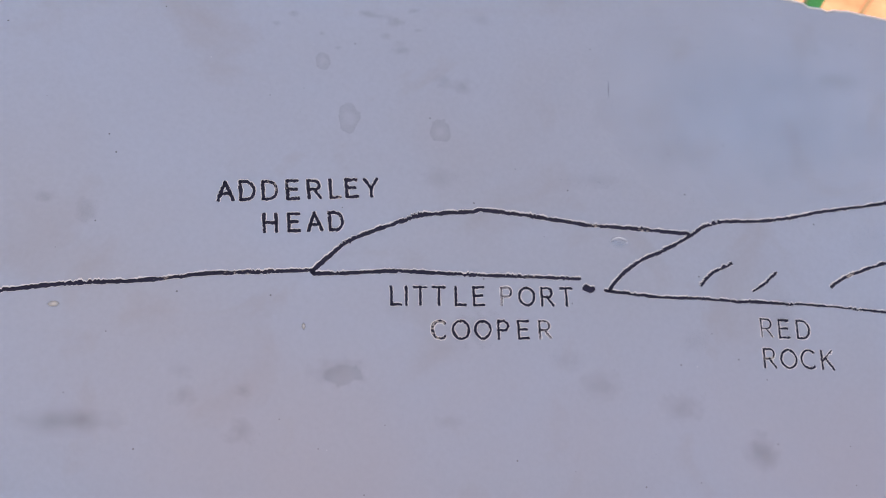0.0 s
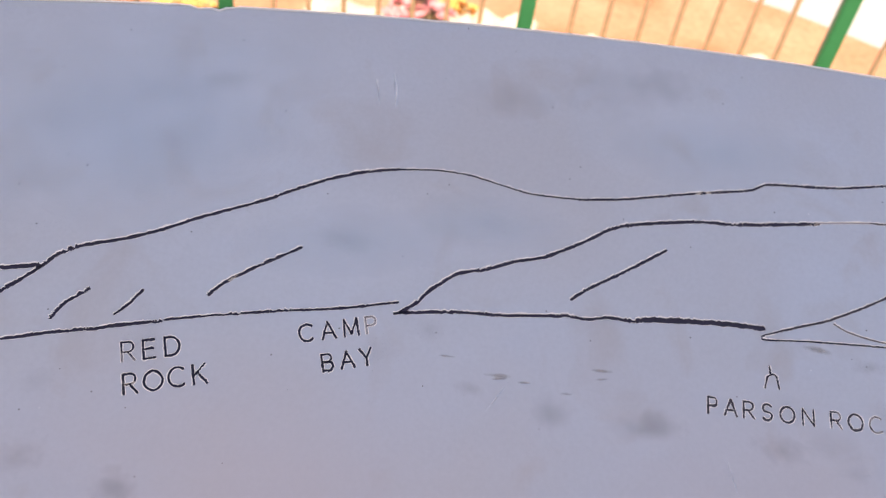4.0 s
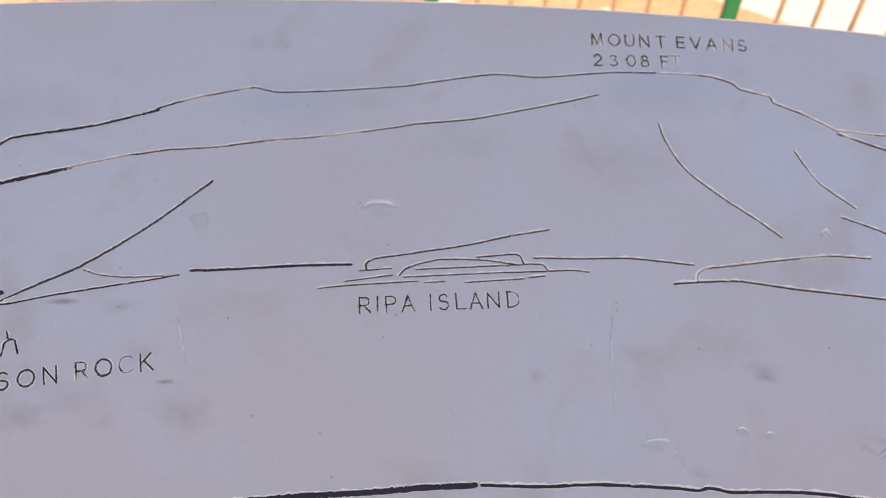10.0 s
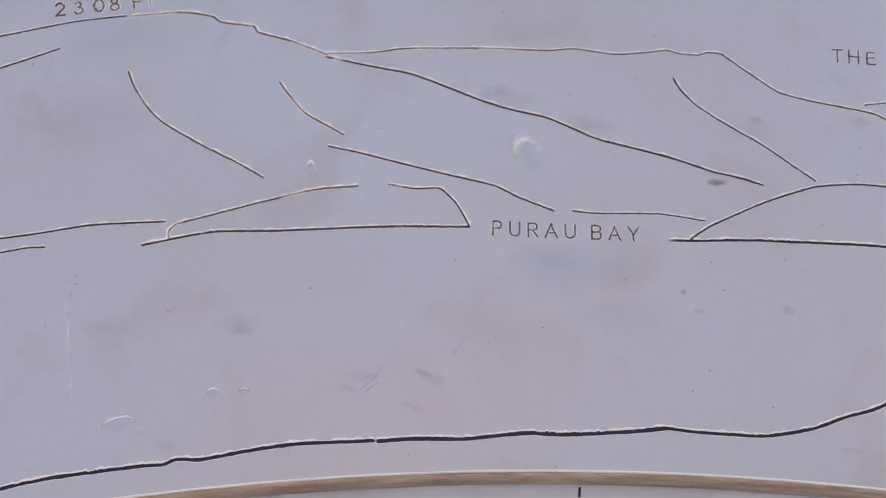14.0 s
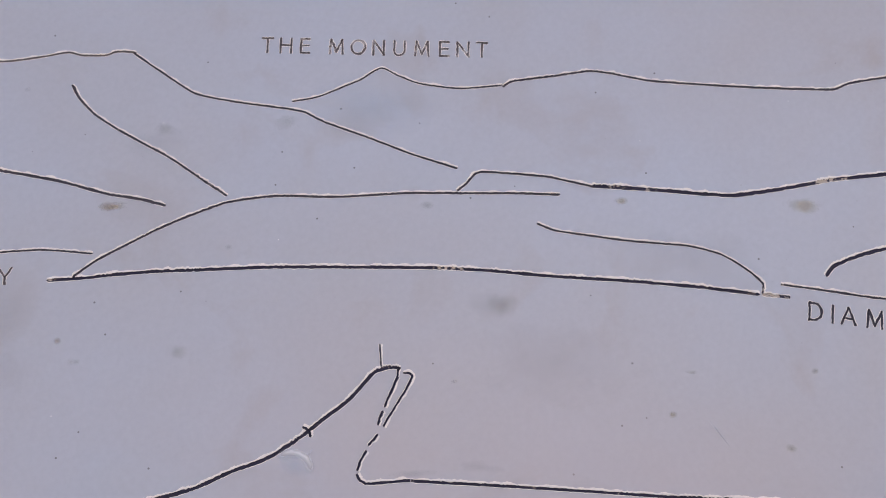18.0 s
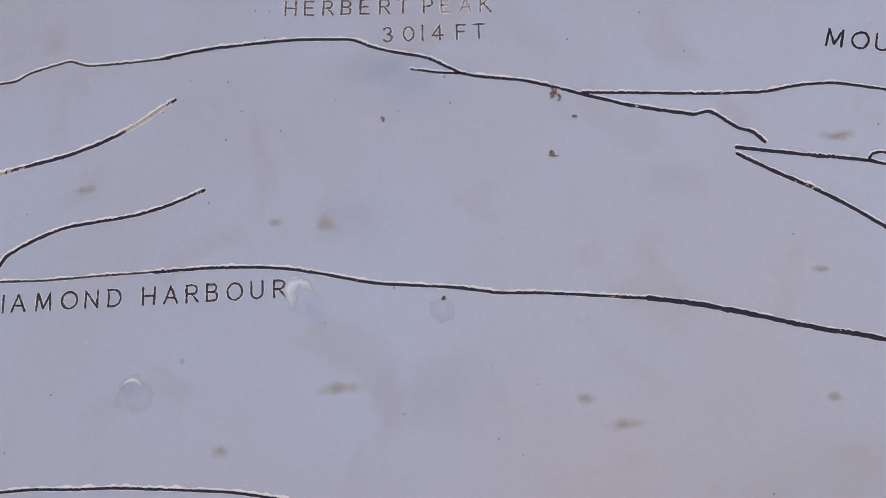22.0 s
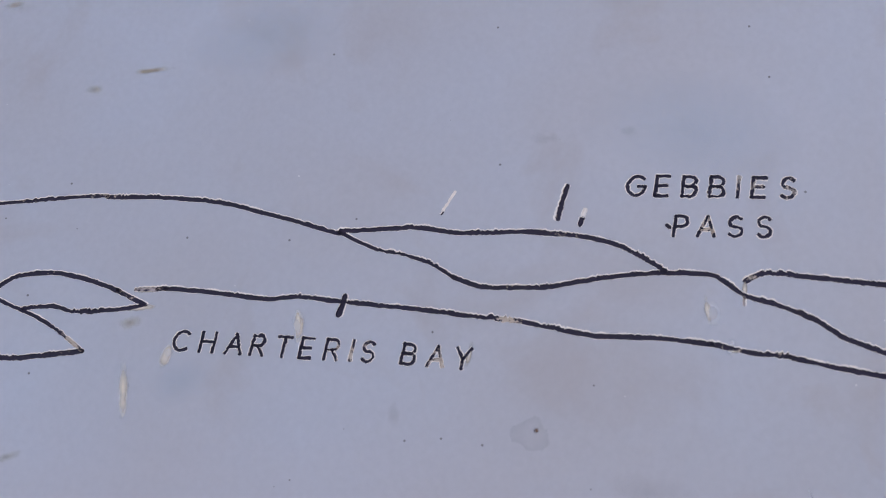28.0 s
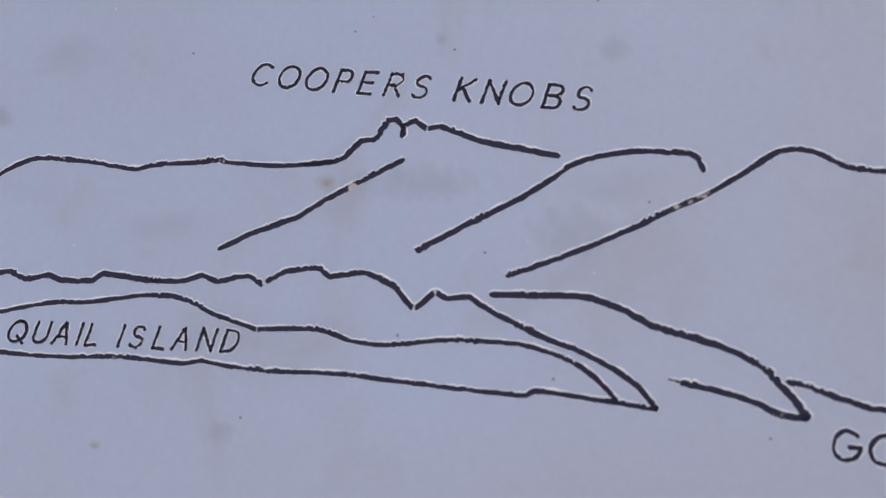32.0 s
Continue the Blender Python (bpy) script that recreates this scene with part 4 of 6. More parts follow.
lettering("HERBERT PEAK", 15.2, ((39.206, 479.5), (41.225, 485.9)), ((41.423, 486.4), (42.502, 491.0)), mat="paint_thin", weight=1.89, mids=((7.3, 23.8, 40.8, 57.3, 73.7, 91.6, 108.4), (3.9, 19.6, 37.2, 54.7)))
lettering("3014 FT", 15.3, ((40.803, 456.1), (41.771, 461.4)), ((41.958, 461.9), (42.398, 464.6)), mat="paint_thin", weight=1.84, mids=((5.5, 24.2, 36.4, 49.5), (4.7, 20.6)))
lettering("MOUNT HERBERT", 17.2, ((47.483, 484.5), (49.046, 486.8)), ((49.235, 487.0), (51.224, 491.3)), mat="paint", weight=2.17, lean=0.10, mids=((7.8, 28.4, 46.4, 64.4, 81.3), (5.5, 23.2, 40.3, 57.4, 74.8, 91.6, 107.5)))
lettering("2805 FT", 15.7, ((48.745, 458.0), (49.923, 460.4)), ((50.109, 460.7), (50.556, 462.1)), mat="paint", weight=2.11, lean=0.12, mids=((4.9, 23.5, 41.0, 59.0), (5.2, 19.2)))
lettering("REMARKABLE", 16.8, ((52.730, 395.7), (55.797, 396.5)), mat="paint", weight=2.36, lean=0.22, faint="7", mids=((4.8, 22.5, 42.2, 62.8, 79.3, 97.4, 115.4, 132.4, 150.6, 164.4),))
lettering("DYKES", 16.3, ((53.594, 368.7), (55.064, 369.7)), mat="paint", weight=2.60, lean=0.23, mids=((5.1, 22.9, 39.4, 58.0, 74.4),))
lettering("CHARTERIS BAY", 15.1, ((60.323, 227.1), (62.983, 222.1)), ((63.278, 221.8), (64.137, 221.0)), mat="paint_chipped", weight=2.11, lean=.13, mids=((5.7, 24.1, 42.7, 58.8, 76.4, 92.0, 109.3, 122.6, 133.9), (5.2, 23.4, 40.7)))
lettering("GEBBIES", 15.8, ((65.901, 343.4), (67.865, 349.8)), mat="paint_chipped", weight=2.30, rim=0.75, lean=0.13, mids=((6.1, 22.8, 40.4, 57.6, 71.0, 83.5, 101.6),))
lettering("PASS", 15.4, ((66.465, 317.8), (67.647, 322.4)), mat="paint_solid", weight=2.15, rim=0.75, lean=0.13, mids=((5.3, 21.5, 39.2, 56.8),))
lettering("QUAIL ISLAND", 14.4, ((73.171, 216.9), (74.270, 212.4)), ((74.526, 211.5), (75.968, 207.6)), mat="paint_solid", weight=2.03, lean=0.24, mids=((5.2, 21.2, 35.0, 46.2, 55.0), (1.8, 12.4, 27.3, 40.5, 56.2, 71.3)))
lettering("COOPERS KNOBS", 16.4, ((75.924, 374.7), (78.015, 361.8)), ((78.217, 360.9), (79.777, 353.8)), mat="paint_solid", weight=2.18, lean=0.20, mids=((5.0, 23.1, 41.1, 58.6, 74.0, 91.2, 108.0), (7.8, 25.4, 42.1, 61.0, 78.2)))
lettering("GO", 16.9, ((82.187, 171.7), (82.819, 171.9)), mat="paint_solid", weight=2.36, lean=.06)

# dried water marks, rust, cream marks and scuff highlights on the sheet: place, length and width in mm, turn in degrees
STAINS_SHEEN.append(("olive", 30.16, 198, 56.6, 35.6, -29))
STAINS_SHEEN.append(("brown", 34.71, 308, 58.8, 27.8, -30))
STAINS_SHEEN.append(("brown", 36.30, 315, 39.2, 21.1, -30))
STAINS_SHEEN.append(("olive", 28.88, 280, 23.3, 13.3, -29))
STAINS_SHEEN.append(("brown", 38.82, 101, 28.1, 24.2, -29))
STAINS_SHEEN.append(("olive", 26.56, 351, 42.2, 25.3, -28))
STAINS_SHEEN.append(("brown", 35.00, 171, 12.5, 10.1, -29))
STAINS_SHEEN.append(("brown", 33.14, 157, 20.5, 9.5, -29))
STAINS_SHEEN.append(("brown", 40.16, 289, 45.0, 27.6, -35))
STAINS_SHEEN.append(("brown", 39.40, 288, 30.1, 16.0, -35))
STAINS_SHEEN.append(("brown", 40.62, 153, 79.8, 22.1, -34))
STAINS_SHEEN.append(("brown", 45.01, 145, 62.8, 20.5, -34))
STAINS_SHEEN.append(("brown", 44.39, 161, 35.3, 19.0, -34))
STAINS_SHEEN.append(("brown", 32.87, 122, 13.9, 10.8, -34))
STAINS_SHEEN.append(("brown", 34.69, 108, 16.1, 12.1, -34))
STAINS_SHEEN.append(("brown", 38.11, 170, 10.9, 10.3, -34))
STAINS_SHEEN.append(("brown", 47.76, 404, 56.5, 23.4, -42))
STAINS_SHEEN.append(("brown", 48.00, 190, 27.9, 15.9, -40))
STAINS_SHEEN.append(("brown", 48.90, 198, 36.2, 14.7, -40))
STAINS_SHEEN.append(("brown", 50.35, 193, 36.8, 22.8, -40))
STAINS_SHEEN.append(("brown", 47.66, 289, 32.7, 13.4, -41))
STAINS_SHEEN.append(("rust", 72.23, 295, 3.8, 3.8, -75))
STAINS_SHEEN.append(("rust", 65.00, 187, 4.4, 4.4, -65))
STAINS_SHEEN.append(("rust", 42.11, 231, 4.6, 4.6, -38))
STAINS_SHEEN.append(("brown", 56.83, 163, 23.4, 13.0, -46))
STAINS_SHEEN.append(("brown", 58.26, 159, 38.6, 12.4, -46))
STAINS_SHEEN.append(("brown", 53.76, 263, 17.4, 8.7, -48))
STAINS_SHEEN.append(("brown", 57.49, 277, 22.6, 18.6, -48))
STAINS_SHEEN.append(("brown", 57.68, 497, 31.4, 11.4, -51))
STAINS_SHEEN.append(("brown", 56.89, 287, 24.4, 6.8, -48))
STAINS_SHEEN.append(("tan", 55.06, 223, 83.4, 26.4, -47))
STAINS_SHEEN.append(("grey", 52.83, 311, 97.7, 75.2, -48))
STAINS_SHEEN.append(("brown", 58.93, 422, 25.7, 12.9, -55))
STAINS_SHEEN.append(("brown", 59.67, 435, 59.1, 10.5, -55))
STAINS_SHEEN.append(("brown", 59.74, 247, 27.4, 17.0, -52))
STAINS_SHEEN.append(("brown", 53.80, 210, 20.3, 11.6, -52))
STAINS_SHEEN.append(("brown", 55.08, 301, 17.8, 8.9, -53))
STAINS_SHEEN.append(("grey", 65.88, 390, 25.7, 12.2, -65))
STAINS_SHEEN.append(("grey", 63.25, 191, 14.3, 28.6, -63))
STAINS_SHEEN.append(("grey", 64.87, 382, 41.2, 16.5, -64))
STAINS_SHEEN.append(("ring", 64.96, 184, 44.3, 38.0, -62))
STAINS_SHEEN.append(("brown", 72.09, 426, 14.7, 6.7, -74))
STAINS_SHEEN.append(("brown", 74.35, 155, 13.0, 9.7, -70))
STAINS_SHEEN.append(("brown", 76.88, 310, 31.9, 21.3, -73))
STAINS_SHEEN.append(("grey", 72.80, 365, 47.0, 42.0, -74))
STAINS_SHEEN.append(("grey", 72.25, 289, 55.8, 49.6, -72))
STAINS_SHEEN.append(("grey", 78.07, 402, 22.1, 18.4, -80))
STAINS_SHEEN.append(("grey", 79.93, 393, 39.7, 34.0, -80))
STAINS_SHEEN.append(("grey", 77.91, 310, 178.2, 47.5, -78))
STAINS_SHEEN.append(("grey", 79.59, 281, 93.3, 65.9, -77))
STAINS_SHEEN.append(("grey", 75.84, 163, 41.7, 26.2, -75))
STAINS_SHEEN.append(("cream", -22.65, 161, 17.2, 9.5, 20))
STAINS_SHEEN.append(("cream", -18.72, 137, 7.6, 15.8, 19))
STAINS_SHEEN.append(("mauve", -18.12, 97, 102.4, 56.3, 18))
STAINS_SHEEN.append(("mauve", -20.66, 80, 50.0, 34.4, 18))
STAINS_SHEEN.append(("mauve", -19.72, 83, 32.3, 24.2, 18))
STAINS_SHEEN.append(("mauve", -22.30, 65, 138.9, 41.0, 18))
STAINS_SHEEN.append(("mauve", -19.75, 49, 52.6, 44.6, 17))
STAINS_SHEEN.append(("mauve", -22.80, 253, 38.3, 23.0, 22))
STAINS_SHEEN.append(("mauve", -22.18, 242, 39.1, 47.0, 21))
STAINS_SHEEN.append(("mauve", -11.76, 82, 87.6, 64.2, 17))
STAINS_SHEEN.append(("mauve", -10.21, 50, 68.6, 68.6, 17))
STAINS_SHEEN.append(("mauve", -15.72, 140, 101.6, 64.6, 19))
STAINS_SHEEN.append(("mauve", -13.40, 96, 85.7, 57.2, 18))
STAINS_SHEEN.append(("mauve", -15.95, 379, 50.3, 36.2, 22))
STAINS_SHEEN.append(("grey", -19.22, 430, 18.7, 11.2, 24))
STAINS_SHEEN.append(("grey", -18.93, 442, 24.6, 13.2, 24))
STAINS_SHEEN.append(("grey", -18.16, 409, 15.3, 9.6, 24))
STAINS_SHEEN.append(("grey", -17.67, 449, 45.3, 17.7, 24))
STAINS_SHEEN.append(("grey", -17.17, 443, 39.9, 21.9, 24))
STAINS_SHEEN.append(("grey", -17.37, 426, 25.6, 15.8, 23))
STAINS_SHEEN.append(("grey", -16.87, 457, 34.3, 14.1, 24))
STAINS_SHEEN.append(("grey", -17.07, 412, 39.5, 19.8, 23))
STAINS_SHEEN.append(("grey", -16.77, 436, 18.1, 10.1, 23))
STAINS_SHEEN.append(("grey", -18.45, 423, 13.3, 9.5, 24))
STAINS_SHEEN.append(("mauve", -0.71, 118, 54.9, 54.9, 1))
STAINS_SHEEN.append(("mauve", 4.59, 91, 96.1, 67.2, 1))
STAINS_SHEEN.append(("mauve", 3.42, 199, 64.0, 28.0, 2))
STAINS_SHEEN.append(("mauve", -4.14, 136, 51.5, 25.7, 2))
STAINS_SHEEN.append(("tan", -3.61, 149, 48.9, 7.9, 2))
STAINS_SHEEN.append(("tan", -1.67, 161, 40.3, 6.4, 2))
STAINS_SHEEN.append(("tan", -3.12, 144, 26.5, 5.3, 2))
STAINS_SHEEN.append(("tan", -2.33, 136, 21.5, 5.4, 2))
STAINS_SHEEN.append(("ring", 4.79, 283, 39.8, 29.3, 2))
STAINS_SHEEN.append(("tan", 2.43, 209, 60.3, 13.7, -6))
STAINS_SHEEN.append(("tan", 4.19, 125, 36.4, 9.1, -7))
STAINS_SHEEN.append(("mauve", 9.30, 479, 13.3, 15.6, -6))
STAINS_SHEEN.append(("mauve", 1.75, 106, 103.5, 51.7, -7))
STAINS_SHEEN.append(("mauve", 6.28, 487, 47.8, 54.3, -5))
STAINS_SHEEN.append(("tan", 23.90, 276, 46.9, 16.3, -19))
STAINS_SHEEN.append(("tan", 23.23, 164, 13.7, 11.7, -19))
STAINS_SHEEN.append(("mauve", 15.25, 139, 84.4, 43.1, -18))
STAINS_SHEEN.append(("mauve", 10.93, 121, 40.0, 33.0, -17))
STAINS_SHEEN.append(("mauve", 22.53, 384, 11.8, 10.7, -18))
STAINS_SHEEN.append(("mauve", 23.47, 146, 13.5, 13.5, -19))
STAINS_SHEEN.append(("mauve", 13.94, 38, 53.0, 23.0, -18))
STAINS_SHEEN.append(("mauve", 19.96, 366, 84.9, 38.2, -18))
STAINS_SHEEN.append(("olive", 25.08, 152, 30.1, 20.6, -25))
STAINS_SHEEN.append(("olive", 23.55, 146, 11.7, 9.4, -25))
STAINS_SHEEN.append(("brown", 23.99, 275, 36.2, 10.7, -25))
STAINS_SHEEN.append(("olive", 25.79, 239, 11.5, 9.8, -25))
STAINS_SHEEN.append(("olive", 24.68, 344, 33.9, 22.0, -25))
STAINS_SHEEN.append(("olive", 29.46, 133, 11.0, 7.9, -26))
STAINS_SHEEN.append(("brown", 31.91, 295, 24.6, 11.5, -26))
STAINS_SHEEN.append(("mauve", 21.60, 332, 114.6, 40.9, -24))
STAINS_SHEEN.append(("scuff", -5.61, 450, 6.5, 86.8, 12))
STAINS_SHEEN.append(("scuff", -5.93, 445, 5.4, 54.0, 12))
STAINS_SHEEN.append(("scuff", -13.23, 397, 3.7, 36.8, 14))
STAINS_SHEEN.append(("scuff", -5.60, 450, 4.7, 84.5, 7))
STAINS_SHEEN.append(("scuff", 4.44, 175, 4.8, 86.6, 9))
STAINS_SHEEN.append(("scuff", -3.61, 129, 3.3, 73.1, -33))
STAINS_SHEEN.append(("scuff", 0.78, 76, 4.4, 52.6, 17))
STAINS_SHEEN.append(("scuff", 4.47, 166, 5.1, 101.6, 4))
STAINS_SHEEN.append(("scuff", 17.50, 79, 3.8, 103.4, -63))
STAINS_SHEEN.append(("scuff", 12.40, 114, 4.7, 150.5, -12))
STAINS_SHEEN.append(("scuff", 19.14, 110, 3.8, 85.3, -53))
STAINS_SHEEN.append(("scuff", 13.59, 49, 5.3, 53.0, 22))
STAINS_SHEEN.append(("scuff", 17.53, 74, 4.7, 55.9, -68))
STAINS_SHEEN.append(("scuff", 12.38, 165, 4.5, 127.3, -17))
STAINS_SHEEN.append(("scuff", 33.62, 111, 3.0, 45.1, 9))
STAINS_SHEEN.append(("scuff", 27.23, 71, 4.6, 23.1, -55))
# cream smears here carry the highlights of scuffs in their colour
STAINS_SHEEN.append(("cream", 66.91, 271, 7.5, 34.3, -54))
STAINS_SHEEN.append(("cream", 67.22, 248, 16.2, 5.1, -66))
STAINS_SHEEN.append(("cream", 67.31, 287, 5.8, 26.7, -67))
STAINS_SHEEN.append(("scuff", 68.14, 168, 2.4, 23.5, -42))
STAINS_SHEEN.append(("cream", 59.73, 202, 11.9, 65.3, -55))
STAINS_SHEEN.append(("cream", 60.26, 225, 12.6, 30.2, -80))
STAINS_SHEEN.append(("cream", 61.94, 248, 7.2, 31.9, -55))
STAINS_SHEEN.append(("cream", 59.93, 269, 34.5, 6.2, -56))
STAINS_SHEEN.append(("cream", 59.85, 257, 38.0, 7.0, -55))
STAINS_SHEEN.append(("cream", 64.13, 231, 7.4, 29.2, -75))
STAINS_SHEEN.append(("cream", 57.28, 233, 54.3, 4.9, -63))
STAINS_SHEEN.append(("smear", 18.57, 81, 66.8, 17.8, -49))
STAINS_SHEEN.append(("smear", 27.25, 18, 105.9, 15.1, -24))
STAINS_SHEEN.append(("smear", 26.10, 30, 45.8, 10.7, -24))
STAINS_SHEEN.append(("smear", 28.84, 60, 76.2, 12.2, -24))
STAINS_SHEEN.append(("smear", 18.24, 57, 51.3, 11.7, -44))
STAINS_SHEEN.append(("smear", 17.21, 73, 54.5, 14.5, -39))
STAINS_SHEEN.append(("smear", 15.28, 133, 36.5, 21.9, -19))
STAINS_SHEEN.append(("smear", 18.58, 84, 64.4, 11.0, -39))
STAINS_SHEEN.append(("ring", 37.41, 143, 55.0, 55.0, -34))
STAINS_SHEEN.append(("ring", 42.09, 222, 35.7, 38.8, -35))

# clean, rubbed areas with their sky sheen put into blue colour, and cloudy tarnish
STAINS_SHEEN.append(("ring", -18.02, 94, 53.6, 34.0, 18))
STAINS_SHEEN.append(("cloud", -11.52, 146, 54.0, 44.1, 18))
STAINS_SHEEN.append(("cloud", -10.26, 49, 75.5, 62.1, 16))
STAINS_SHEEN.append(("cloud", -14.04, 114, 65.6, 42.0, 18))
STAINS_SHEEN.append(("blue", -10.07, 431, 541.6, 299.8, 20))
STAINS_SHEEN.append(("cloud", -22.59, 66, 111.2, 47.5, 17))
STAINS_SHEEN.append(("cloud", -20.71, 101, 42.4, 37.9, 18))
STAINS_SHEEN.append(("cloud", -16.23, 56, 61.2, 26.2, 17))
STAINS_SHEEN.append(("stamp", -17.98, 336, 34.0, 43.4, 16))
STAINS_SHEEN.append(("stamp", -16.36, 330, 32.8, 37.4, 16))
STAINS_SHEEN.append(("stamp", -18.44, 393, 20.9, 28.9, 17))
STAINS_SHEEN.append(("cloud", -15.63, 456, 43.3, 29.0, 17))
STAINS_SHEEN.append(("cloud", -16.31, 382, 48.1, 28.8, 16))
STAINS_SHEEN.append(("cloud", -17.42, 447, 74.7, 14.9, 18))
STAINS_SHEEN.append(("cloud", -17.09, 419, 31.2, 18.0, 17))
STAINS_SHEEN.append(("cloud", -8.61, 452, 134.1, 55.1, 15))
STAINS_SHEEN.append(("cloud", -16.36, 282, 79.0, 44.3, 15))
STAINS_SHEEN.append(("cloud", -13.51, 294, 143.2, 46.4, 15))
STAINS_SHEEN.append(("blue", -10.17, 370, 458.5, 237.7, 13))
STAINS_SHEEN.append(("blue", -6.33, 276, 327.2, 104.8, 11))
STAINS_SHEEN.append(("cloud", -1.25, 479, 289.4, 164.6, 11))
STAINS_SHEEN.append(("cloud", -2.63, 118, 89.6, 71.1, 10))
STAINS_SHEEN.append(("cloud", -5.74, 170, 82.4, 73.7, 10))
STAINS_SHEEN.append(("cloud", -0.9, 109, 134.5, 49.5, 9))
STAINS_SHEEN.append(("tan", -3.58, 146, 33.5, 4.9, 10))
STAINS_SHEEN.append(("tan", -1.65, 153, 28.2, 4.4, 10))
STAINS_SHEEN.append(("cloud", -9.85, 179, 85.1, 144.7, 11))
STAINS_SHEEN.append(("cloud", -2.65, 115, 79.4, 60.8, 0))
STAINS_SHEEN.append(("cloud", -0.63, 115, 117.5, 62.1, 0))
STAINS_SHEEN.append(("cloud", -4.88, 189, 64.3, 55.9, 1))
STAINS_SHEEN.append(("cloud", 2.7, 119, 109.2, 71.3, 0))
STAINS_SHEEN.append(("cloud", 3.11, 93, 72.4, 32.1, 0))
STAINS_SHEEN.append(("tan", -4.55, 165, 28.6, 4.1, 1))
STAINS_SHEEN.append(("cloud", -3.4, 448, 237.5, 96.3, 4))
STAINS_SHEEN.append(("cloud", -0.37, 490, 177.7, 74.7, 4))
STAINS_SHEEN.append(("cloud", 5.84, 485, 43.6, 44.7, 2))
STAINS_SHEEN.append(("blue", 0.67, 413, 335.2, 115.6, 3))
STAINS_SHEEN.append(("blue", 6.78, 416, 357.2, 92.5, 1))
STAINS_SHEEN.append(("blue", -3.77, 302, 235.8, 93.3, 3))
STAINS_SHEEN.append(("cloud", -6.51, 279, 88.7, 80.6, 3))
STAINS_SHEEN.append(("blue", 13.62, 453, 307.7, 145.3, -6))
STAINS_SHEEN.append(("cloud", 12.77, 355, 271.8, 161.5, -6))
STAINS_SHEEN.append(("cloud", 4.39, 104, 104.5, 69.8, -6))
STAINS_SHEEN.append(("cloud", 3.74, 155, 77.5, 50.8, -6))
STAINS_SHEEN.append(("cloud", 1.74, 146, 108.1, 56.4, -6))
STAINS_SHEEN.append(("blue", 21.38, 185, 196.2, 87.1, -16))
STAINS_SHEEN.append(("blue", 21.92, 508, 222.1, 81.4, -16))
STAINS_SHEEN.append(("cloud", 12.98, 147, 101.5, 44.8, -14))
STAINS_SHEEN.append(("cloud", 9.73, 371, 181.6, 113.9, -12))
STAINS_SHEEN.append(("blue", 27.94, 367, 159.2, 87.9, -24))
STAINS_SHEEN.append(("blue", 20.88, 190, 141.1, 57.5, -23))
STAINS_SHEEN.append(("cloud", 22.11, 140, 164.2, 74.1, -23))
STAINS_SHEEN.append(("cloud", 20.16, 357, 110.0, 43.1, -22))
STAINS_SHEEN.append(("cloud", 24.6, 332, 105.6, 50.1, -23))
STAINS_SHEEN.append(("cloud", 29.92, 195, 73.6, 45.0, -24))
STAINS_SHEEN.append(("smear", 17.48, 84, 79.2, 18.8, -23))
STAINS_SHEEN.append(("smear", 29.61, 33, 111.3, 18.5, -23))
STAINS_SHEEN.append(("blue", 41.4, 416, 172.3, 97.7, -33))
STAINS_SHEEN.append(("cloud", 32.99, 249, 265.1, 104.5, -31))
STAINS_SHEEN.append(("cloud", 31.04, 154, 230.6, 121.9, -30))
STAINS_SHEEN.append(("smear", 29.98, 68, 73.5, 16.9, -31))
STAINS_SHEEN.append(("blue", 40.93, 433, 188.3, 65.6, -40))
STAINS_SHEEN.append(("cloud", 40.57, 299, 167.3, 153.8, -40))
STAINS_SHEEN.append(("cloud", 42.11, 156, 220.1, 132.2, -40))
STAINS_SHEEN.append(("cloud", 45.5, 350, 128.0, 74.1, -41))
STAINS_SHEEN.append(("brown", 47.72, 403, 30.1, 15.9, -41))
STAINS_SHEEN.append(("cloud", 52.91, 307, 76.5, 53.7, -52))
STAINS_SHEEN.append(("blue", 60.47, 208, 63.2, 44.4, -51))
STAINS_SHEEN.append(("blue", 61.18, 461, 167.4, 84.4, -55))
STAINS_SHEEN.append(("tan", 59.67, 435, 36.2, 6.3, -55))
STAINS_SHEEN.append(("cloud", 57.8, 494, 52.5, 19.6, -55))
STAINS_SHEEN.append(("cloud", 72.78, 363, 36.6, 30.4, -71))
STAINS_SHEEN.append(("tan", 72.30, 279, 29.8, 41.7, -70))
STAINS_SHEEN.append(("cloud", 73.66, 405, 117.6, 62.4, -72))
STAINS_SHEEN.append(("cloud", 66.31, 158, 116.2, 36.0, -68))
STAINS_SHEEN.append(("blue", 66.65, 392, 185.1, 114.2, -70))
STAINS_SHEEN.append(("cloud", 75.05, 285, 129.1, 43.6, -76))
STAINS_SHEEN.append(("cloud", 80.09, 310, 126.1, 49.3, -78))
STAINS_SHEEN.append(("scuff", 59.73, 203, 12.5, 36.9, -51))
STAINS_SHEEN.append(("scuff", 60.29, 226, 13.1, 22.3, -77))
STAINS_SHEEN.append(("scuff", 61.94, 244, 12.2, 36.9, -47))
STAINS_SHEEN.append(("scuff", 66.97, 269, 17.3, 29.8, -69))
STAINS_SHEEN.append(("scuff", 67.19, 250, 9.7, 21.8, -69))
STAINS_SHEEN.append(("cream", 61.96, 244, 11.6, 33.9, -63))
STAINS_SHEEN.append(("rust", 72.24, 295, 4.7, 3.5, -70))
STAINS_SHEEN.append(("rust", 42.10, 230, 5.1, 4.2, -40))

